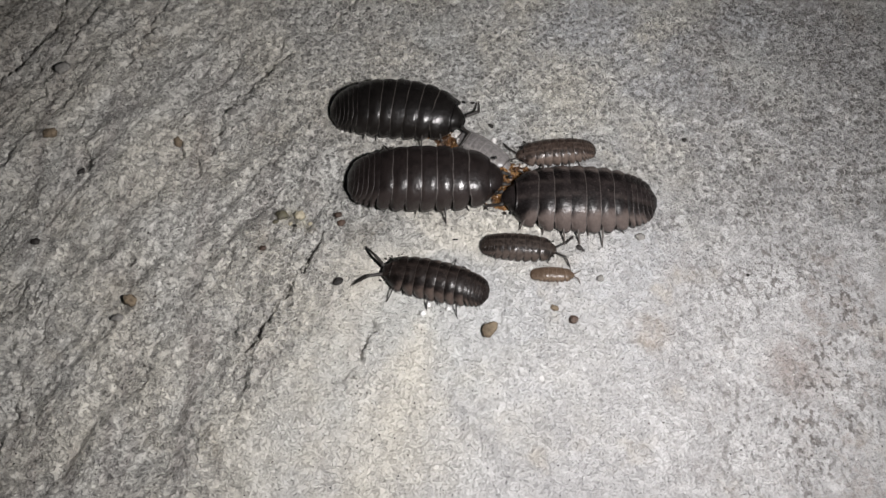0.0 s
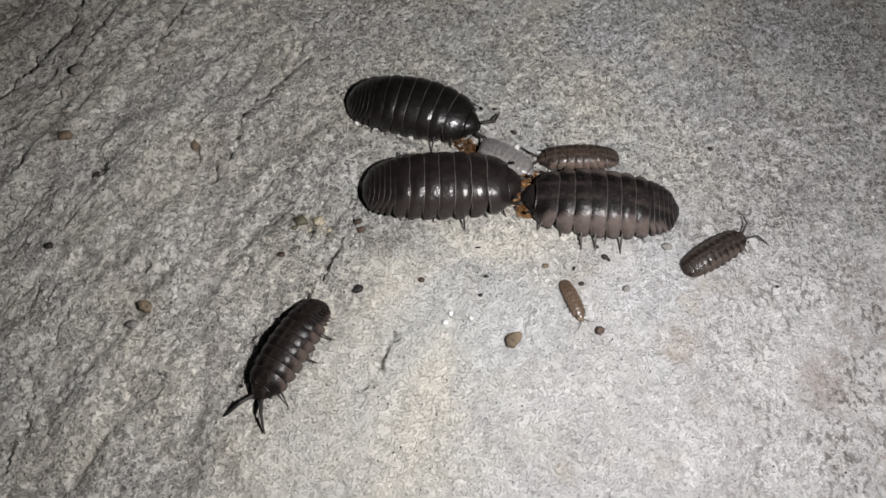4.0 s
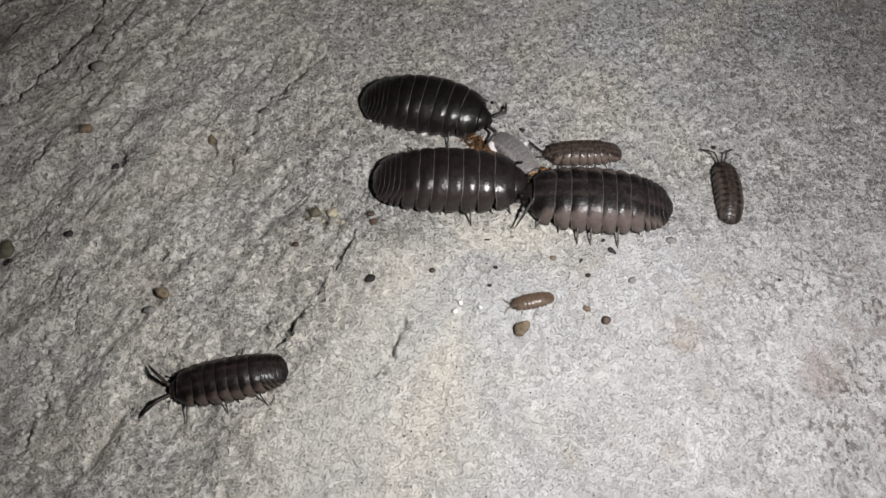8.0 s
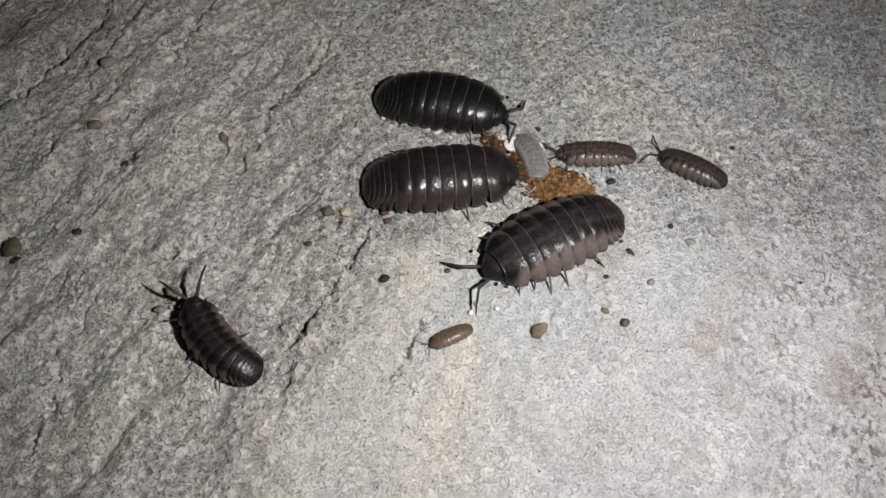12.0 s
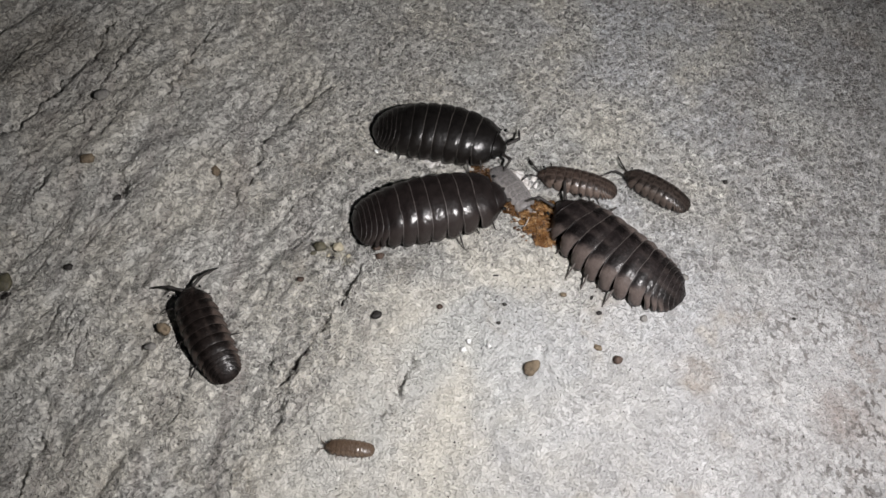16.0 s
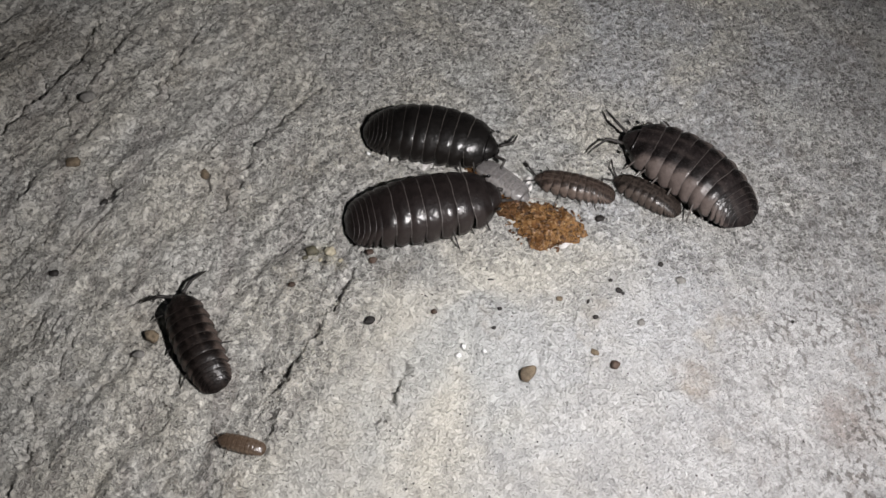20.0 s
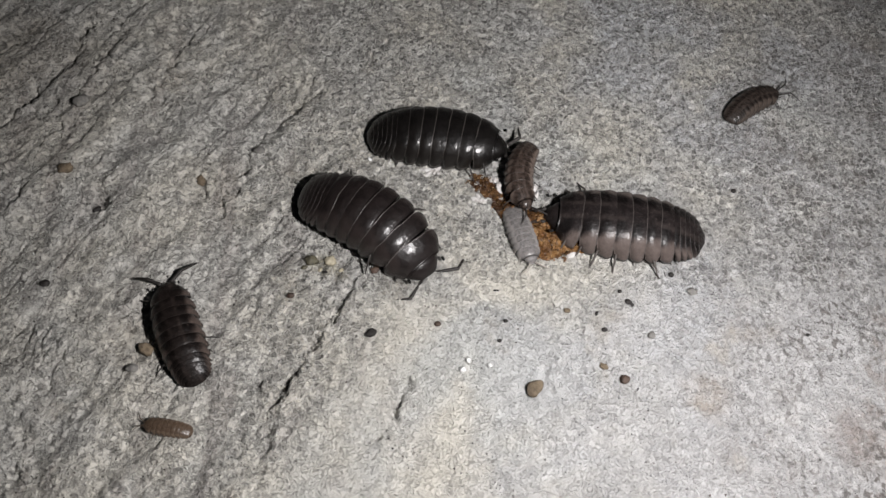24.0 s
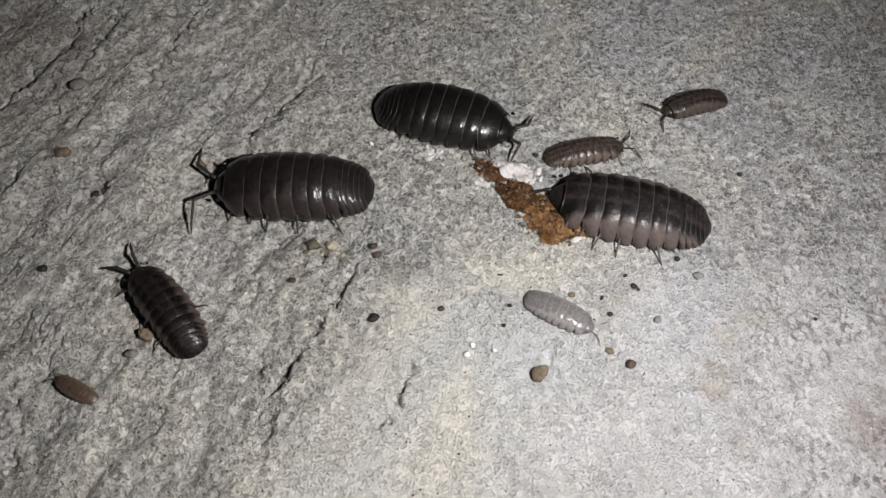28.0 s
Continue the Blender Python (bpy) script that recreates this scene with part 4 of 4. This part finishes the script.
def motions():
    crawl(black_bug, [
        (0, on_rock(-4.84, 16.07, -6.6)), (1, on_rock(-4.78, 16.13, -6.5)), (2, on_rock(-5.32, 16.45, -8.9)), (3, on_rock(-5.29, 16.71, -14.9)),
        (6, on_rock(-5.48, 17.38, -13.5)), (8, on_rock(-5.21, 17.02, -11.3)), (9, on_rock(-5.58, 17.15, -13.7)), (10, on_rock(-5.47, 17.28, -9.5)),
        (11, on_rock(-5.31, 17.69, -10.7)), (12, on_rock(-5.17, 17.19, -9.4)), (15, on_rock(-4.57, 17.56, -8.7)), (16, on_rock(-4.65, 17.49, -10.0)),
        (17, on_rock(-4.75, 17.53, -10.6)), (18, on_rock(-4.79, 17.37, -8.7)), (19, on_rock(-4.82, 17.28, -10.7)),
        (20, on_rock(-4.79, 17.50, -10.1)), (23, on_rock(-4.80, 17.63, -8.1)), (24, on_rock(-4.53, 17.85, -6.7)), (25, on_rock(-4.39, 17.92, -7.0)),
        (26, on_rock(-4.18, 18.27, -10.4)), (27, on_rock(-4.16, 18.24, -10.7)), (28, on_rock(-4.08, 18.61, -14.0)),
    ], flex=(
        (0, -30, 0), (3, -28, 0), (8, -26, 0), (12, -22, 0), (16, -26, 0), (20, -26, 0), (24, -20, 0), (26, -16, 0), (28, -14, 0),
    ))
    crawl(brown_bug, [
        (0, on_rock(-1.83, 7.42, 0.7)), (2, on_rock(-2.25, 7.47, 2.4)), (3, on_rock(-2.22, 7.39, 3.9)), (6, on_rock(-2.69, 7.44, -1.5)),
        (8, on_rock(-2.53, 7.33, -0.7)), (9, on_rock(-3.46, 7.08, 1.2)), (10, on_rock(-5.60, 7.63, 2.6)), (11, on_rock(-5.12, 7.91, 6.5)),
        (12, on_rock(-5.07, 7.40, 7.9)), (15, on_rock(-5.13, 7.87, 14.2)), (16, on_rock(-5.43, 7.85, 14.6)), (17, on_rock(-5.41, 8.00, 14.5)),
        (18, on_rock(-5.53, 7.95, 12.3)), (19, on_rock(-5.43, 8.23, 14.3)), (20, on_rock(-5.39, 8.21, 14.0)), (22.5, on_rock(-5.95, 7.71, 10.4)),
        (23, on_rock(-6.62, 7.90, 1.7)), (23.5, on_rock(-9.17, 8.25, -12.9)), (24, on_rock(-10.74, 7.65, -33.2, 0.6)),
        (24.5, on_rock(-12.39, 7.12, -66.1, 0.6)), (25, on_rock(-13.09, 6.23, -82.2, 0.5)), (25.5, on_rock(-14.73, 6.29, -101.9, 0.3)),
        (26, on_rock(-15.76, 6.3, -127.2, 0.3)), (26.5, on_rock(-16.04, 6.0, -130.2, 0.3)), (27, on_rock(-16.6, 6.8, -138.5)),
        (27.5, on_rock(-17.78, 8.54, -158.9)), (28, on_rock(-18.40, 9.53, -179.9)),
    ], flex=(
        (0, 0, 0, 1), (23, 0, 0, 1), (23.5, -25, -16, 0.97), (24, -45, -28, 0.95), (24.5, -40, -26, 0.90), (25, -30, -24, 0.88), (25.5, -25, -18, 0.88), (26, -20, -18, 0.88), (27, -15, -14, 0.86), (28, 0, 0, 0.95),
    ), tucked=((0, 5), (9.6, 23)), feel=((5, 0, -60), (9.5, 0, -60), (10, 0, 0), (23, 20, 0), (24, 45, 0), (25, 45, 0), (26, 15, 0), (27, 5, 0), (28, 8, 0)))
    crawl(striped_bug, [
        (0, on_rock(13.77, 5.14, 178.8)), (2, on_rock(13.56, 5.61, 178.8)), (3, on_rock(13.55, 5.57, 176.4)), (6, on_rock(12.57, 5.78, 174.6)),
        (8, on_rock(12.27, 5.37, 176.5)), (9, on_rock(11.33, 5.86, 175.1)), (9.5, on_rock(4.27, 0.96, 179.0)), (10, on_rock(3.90, 1.35, 182.4)),
        (10.5, on_rock(5.00, 1.00, 194.7)), (11, on_rock(5.12, 0.56, 200.2)), (12, on_rock(5.92, 1.01, 208.2)), (12.5, on_rock(6.53, 1.27, 216.4)),
        (14.5, on_rock(8.21, -1.85, 260.8)), (14.7, on_rock(8.72, 1.76, 215.8)), (15, on_rock(8.38, 3.38, 187.9)),
        (15.4, on_rock(8.79, 3.91, 175.3)), (15.8, on_rock(10.20, 3.76, 165.0)), (16, on_rock(12.7, 3.2, 136.8)),
        (16.3, on_rock(14.49, 4.37, 104.4)), (16.6, on_rock(16.07, 4.90, 83.2)), (17, on_rock(16.90, 4.40, 82.5)),
        (17.4, on_rock(17.13, 4.87, 82.2)), (17.8, on_rock(18.50, 3.63, 49.9)), (18.2, on_rock(19.22, 3.66, 47.5)),
        (18.6, on_rock(19.74, 5.62, 65.3)), (19, on_rock(20.7, 7.2, 72.5)), (19.4, on_rock(21.75, 8.96, 86.6, 0.3)),
        (19.8, on_rock(21.74, 12.99, 137.3, 0.5)), (20, on_rock(22.14, 13.29, 139.7, 0.6)), (20.5, on_rock(21.23, 13.59, 150.2, 0.6)),
        (22.5, on_rock(13.65, 7.59, 177.2)), (23, on_rock(14.07, 7.65, 173.7)), (24, on_rock(13.78, 7.81, 172.2)), (25, on_rock(13.91, 7.64, 171.8)),
        (26, on_rock(13.98, 7.61, 170.6)), (27, on_rock(13.94, 7.58, 171.1)), (28, on_rock(13.77, 7.72, 168.5)),
    ], flex=(
        (0, 0, 0), (9, 0, 0), (10, 10, 0), (12, 15, 0), (12.5, 15, 0), (14.5, -20, 8), (15, -10, 0), (15.8, -30, 0), (16.3, -35, 0), (17, 0, 0), (17.8, -25, 0), (18.6, 20, 0), (19.4, 40, 0), (20, 45, 0), (20.5, 25, 0), (22.5, 0, 0), (28, 0, 0),
    ), tucked=((0, 9), (23, 28)))
    crawl(grey_bug, [
        (0, on_rock(-0.71, -3.64, 166.7)), (0.5, on_rock(-4.52, -2.52, 167.3)), (1, on_rock(-9.08, -1.67, 170.6)),
        (1.5, on_rock(-12.69, -1.87, 200.1)), (2, on_rock(-14.33, -3.45, 201.5)), (2.5, on_rock(-14.30, -4.13, 209.4)),
        (3, on_rock(-15.10, -5.17, 225.0)), (3.5, on_rock(-15.60, -7.27, 242.4)), (5.5, on_rock(-18.68, -13.60, 220.7)),
        (6, on_rock(-20.07, -13.75, 206.4)), (7, on_rock(-21.54, -14.06, 198.4)), (8, on_rock(-22.20, -13.99, 192.8)),
        (9, on_rock(-24.13, -13.98, 182.4)), (10, on_rock(-25.08, -14.05, 173.9)), (10.5, on_rock(-24.87, -14.57, 161.7)),
        (11, on_rock(-24.51, -14.05, 147.3)), (12, on_rock(-25.00, -10.70, 132.2)), (12.5, on_rock(-25.38, -9.22, 123.5)),
        (14.5, on_rock(-25.84, -5.84, 118.9)), (15, on_rock(-25.50, -5.79, 119.1)), (16, on_rock(-25.77, -6.06, 121.2)),
        (17, on_rock(-25.72, -6.05, 121.5)), (18, on_rock(-25.56, -6.17, 118.7)), (19, on_rock(-25.55, -6.22, 120.6)),
        (20, on_rock(-25.70, -6.12, 120.1)), (22.5, on_rock(-26.62, -5.46, 124.7)), (23, on_rock(-26.87, -5.49, 125.3)),
        (24, on_rock(-27.14, -4.04, 115.0)), (25, on_rock(-27.08, -3.37, 109.9)), (26, on_rock(-27.09, -2.89, 108.3)),
        (27, on_rock(-27.88, -2.48, 113.6)), (28, on_rock(-28.28, -3.20, 131.4)),
    ], flex=(
        (0, 5, 0), (1, 20, 0), (2, 15, 0), (3, 20, 0), (5.5, -15, 0), (7, -10, 0), (8.5, 0, 0), (9.5, -20, 28), (10, -40, 52), (10.5, -75, 54), (11, -95, 52), (12, -60, 32), (12.5, -25, 10), (14.5, -25, 14), (15, -10, 0), (23, -10, 0), (28, 15, 0),
    ), feel=((0, 0, 0), (3, 0, 0), (6, 20, 0), (8, 8, -5), (9, 5, -10), (9.5, -10, -35), (10, -16, -58), (11, -16, -40), (11.5, 0, -10), (12, 8, 0), (15, 18, 0), (16, 35, 0), (20, 38, 0), (23, 28, 0), (25, 38, 0), (26, 8, 0), (28, -8, 0)))
    crawl(small_bug, [
        (0, on_rock(7.41, -0.01, -4.7)), (0.5, on_rock(10.35, -0.04, -3.6)), (1, on_rock(12.25, -0.16, -3.7)), (1.5, on_rock(12.98, -0.15, -1.3)),
        (2, on_rock(13.68, -0.86, -2.2)), (2.5, on_rock(16.60, -1.41, -5.3)), (3, on_rock(19.15, -2.56, -6.7)), (3.5, on_rock(22.18, -1.61, 7.7)),
        (5.5, on_rock(25.67, 5.81, 89.7)), (6, on_rock(26.04, 5.49, 92.4)), (8, on_rock(26.15, 6.97, 88.9)), (9, on_rock(25.98, 6.81, 104.1)),
        (10, on_rock(24.15, 7.74, 129.1)), (11, on_rock(21.38, 9.75, 149.4)), (12, on_rock(20.95, 9.80, 152.1)), (12.5, on_rock(20.06, 9.88, 161.0)),
        (14.5, on_rock(18.18, 11.06, 147.6)), (15, on_rock(18.17, 11.16, 148.4)), (16, on_rock(18.11, 11.22, 146.6)),
        (17, on_rock(17.53, 10.77, 147.4)), (18, on_rock(17.97, 11.27, 149.2)), (19, on_rock(17.89, 11.54, 147.2)),
        (20, on_rock(17.46, 10.82, 147.9)), (20.5, on_rock(17.34, 10.82, 147.4)), (22.5, on_rock(22.32, 14.50, 79.9)),
        (23, on_rock(22.77, 16.00, 76.0)), (23.5, on_rock(25.31, 19.73, 51.0)), (24, on_rock(29.33, 23.97, 32.2)),
        (24.5, on_rock(34.46, 25.57, 4.9)), (25, on_rock(37.49, 23.94, -19.2)), (25.5, on_rock(38.18, 21.38, -38.6)),
        (25.8, on_rock(37.71, 22.23, 9.5)), (26, on_rock(38.00, 24.23, 40.5)), (26.5, on_rock(37.35, 25.31, 63.7)),
        (27, on_rock(34.64, 24.67, 135.7)), (27.5, on_rock(28.86, 25.20, 184.4)), (28, on_rock(22.25, 21.43, 198.4)),
    ], flex=(
        (0, 0, 0), (3, 0, 0), (5.5, 0, 0), (9, 20, 0), (10, 10, 0), (12, 0, 0), (20.5, 0, 0), (23, -10, 0), (24, -40, 0), (25, -20, 0), (25.5, 30, 0), (26, 40, 0), (26.5, 50, 0), (27, 45, 0), (28, 20, 0),
    ))
    crawl(tan_bug, [
        (0, on_rock(10.61, -2.86, -1.5)), (2, on_rock(10.51, -3.02, -3.0)), (3, on_rock(10.41, -3.30, -10.7)), (3.5, on_rock(10.19, -4.04, -52.5)),
        (5.5, on_rock(9.76, -4.68, -80.6)), (6, on_rock(9.41, -4.56, -81.5)), (6.5, on_rock(8.17, -4.53, -137.0)), (7, on_rock(7.28, -5.07, -143.5)),
        (8, on_rock(5.47, -5.62, -166.7)), (9, on_rock(1.83, -6.72, -163.0)), (10, on_rock(-0.82, -7.15, -187.6)),
        (11, on_rock(-2.42, -7.70, -184.6)), (12, on_rock(-3.70, -9.21, -153.2)), (12.5, on_rock(-5.39, -10.16, -137.8)),
        (14.5, on_rock(-9.24, -15.45, -156.8)), (15, on_rock(-9.27, -15.55, -155.4)), (15.4, on_rock(-10.39, -16.28, -164.0)),
        (16, on_rock(-11.67, -16.14, -183.5)), (17, on_rock(-13.51, -16.82, -181.5)), (18, on_rock(-15.32, -15.86, -208.3)),
        (19, on_rock(-18.01, -15.05, -198.5)), (20, on_rock(-20.40, -15.19, -192.4)), (20.5, on_rock(-20.38, -14.74, -208.3)),
        (22.5, on_rock(-23.61, -12.50, -196.3)), (23, on_rock(-24.52, -12.61, -195.5)), (24, on_rock(-26.68, -12.46, -189.1)),
        (25, on_rock(-29.28, -12.16, -191.2)), (26, on_rock(-31.50, -11.58, -190.6)), (27, on_rock(-33.30, -11.18, -198.3)),
        (28, on_rock(-34.65, -10.54, -207.6)),
    ])
    crawl(rosy_bug, [
        (0, on_rock(11.86, 10.97, -174.0)), (2, on_rock(11.80, 11.23, -177.6)), (3, on_rock(11.89, 11.13, -177.5)),
        (6, on_rock(11.19, 11.39, -178.1)), (8, on_rock(11.40, 11.41, -176.7)), (9, on_rock(11.34, 11.20, -180.2)),
        (10, on_rock(11.37, 11.33, -179.1)), (11, on_rock(11.25, 11.21, -178.4)), (12, on_rock(11.08, 11.22, -178.3)),
        (15, on_rock(10.15, 11.44, -191.6)), (16, on_rock(9.86, 11.90, -193.7)), (17, on_rock(10.06, 11.62, -193.3)),
        (18, on_rock(10.03, 11.26, -193.1)), (19, on_rock(10.20, 11.59, -198.0)), (20, on_rock(10.09, 11.63, -194.2)),
        (22.5, on_rock(2.65, 14.20, -188.5, 0.6)), (23, on_rock(2.98, 13.61, -177.0, 0.8)), (23.5, on_rock(2.83, 12.90, -124.3, 0.8)),
        (24, on_rock(3.68, 13.43, -93.5, 0.8)), (24.5, on_rock(5.03, 13.35, -48.9, 0.5)), (25, on_rock(6.41, 14.21, -31.0)),
        (26, on_rock(7.99, 14.52, -17.4)), (27, on_rock(9.80, 14.49, -2.4)), (28, on_rock(10.04, 14.78, 12.5)),
    ], flex=(
        (0, 0, 0), (20, 0, 0), (22.5, 30, 0), (23.5, 60, 0), (24, 70, 0), (24.5, 50, 0), (25, 30, 0), (26, 0, 0), (28, 0, 0),
    ))
    crawl(pale_bug, [
        (0, on_rock(4.32, 11.16, -39.4)), (3, on_rock(4.33, 11.12, -35.4)), (6, on_rock(4.40, 11.32, -44.5)), (8, on_rock(4.46, 11.22, -52.1)),
        (10, on_rock(4.13, 11.71, -47.5)), (11, on_rock(4.20, 11.30, -47.0)), (12, on_rock(4.50, 10.57, -73.7)), (15, on_rock(3.71, 9.86, -73.4)),
        (17, on_rock(2.7, 12.15, -40)), (18, on_rock(2.9, 12.3, -42)), (20, on_rock(2.7, 12.2, -42)), (22.5, on_rock(3.10, 8.61, -76.1)),
        (23, on_rock(3.28, 8.75, -79.9)), (24, on_rock(3.77, 7.02, -73.4)), (25, on_rock(3.59, 6.71, -80.3)), (26, on_rock(3.81, 5.07, -85.2)),
        (26.5, on_rock(3.22, 0.37, -81.2)), (27, on_rock(5.45, -2.54, -43.6)), (28, on_rock(6.39, -2.75, -27.3)),
    ], flex=(
        (0, 0, 0), (10, -30, 0), (12, -40, 0), (15, 0, 0), (26, 0, 0), (26.5, 30, 0), (27, 10, 0), (28, 0, 0),
    ))


motions()
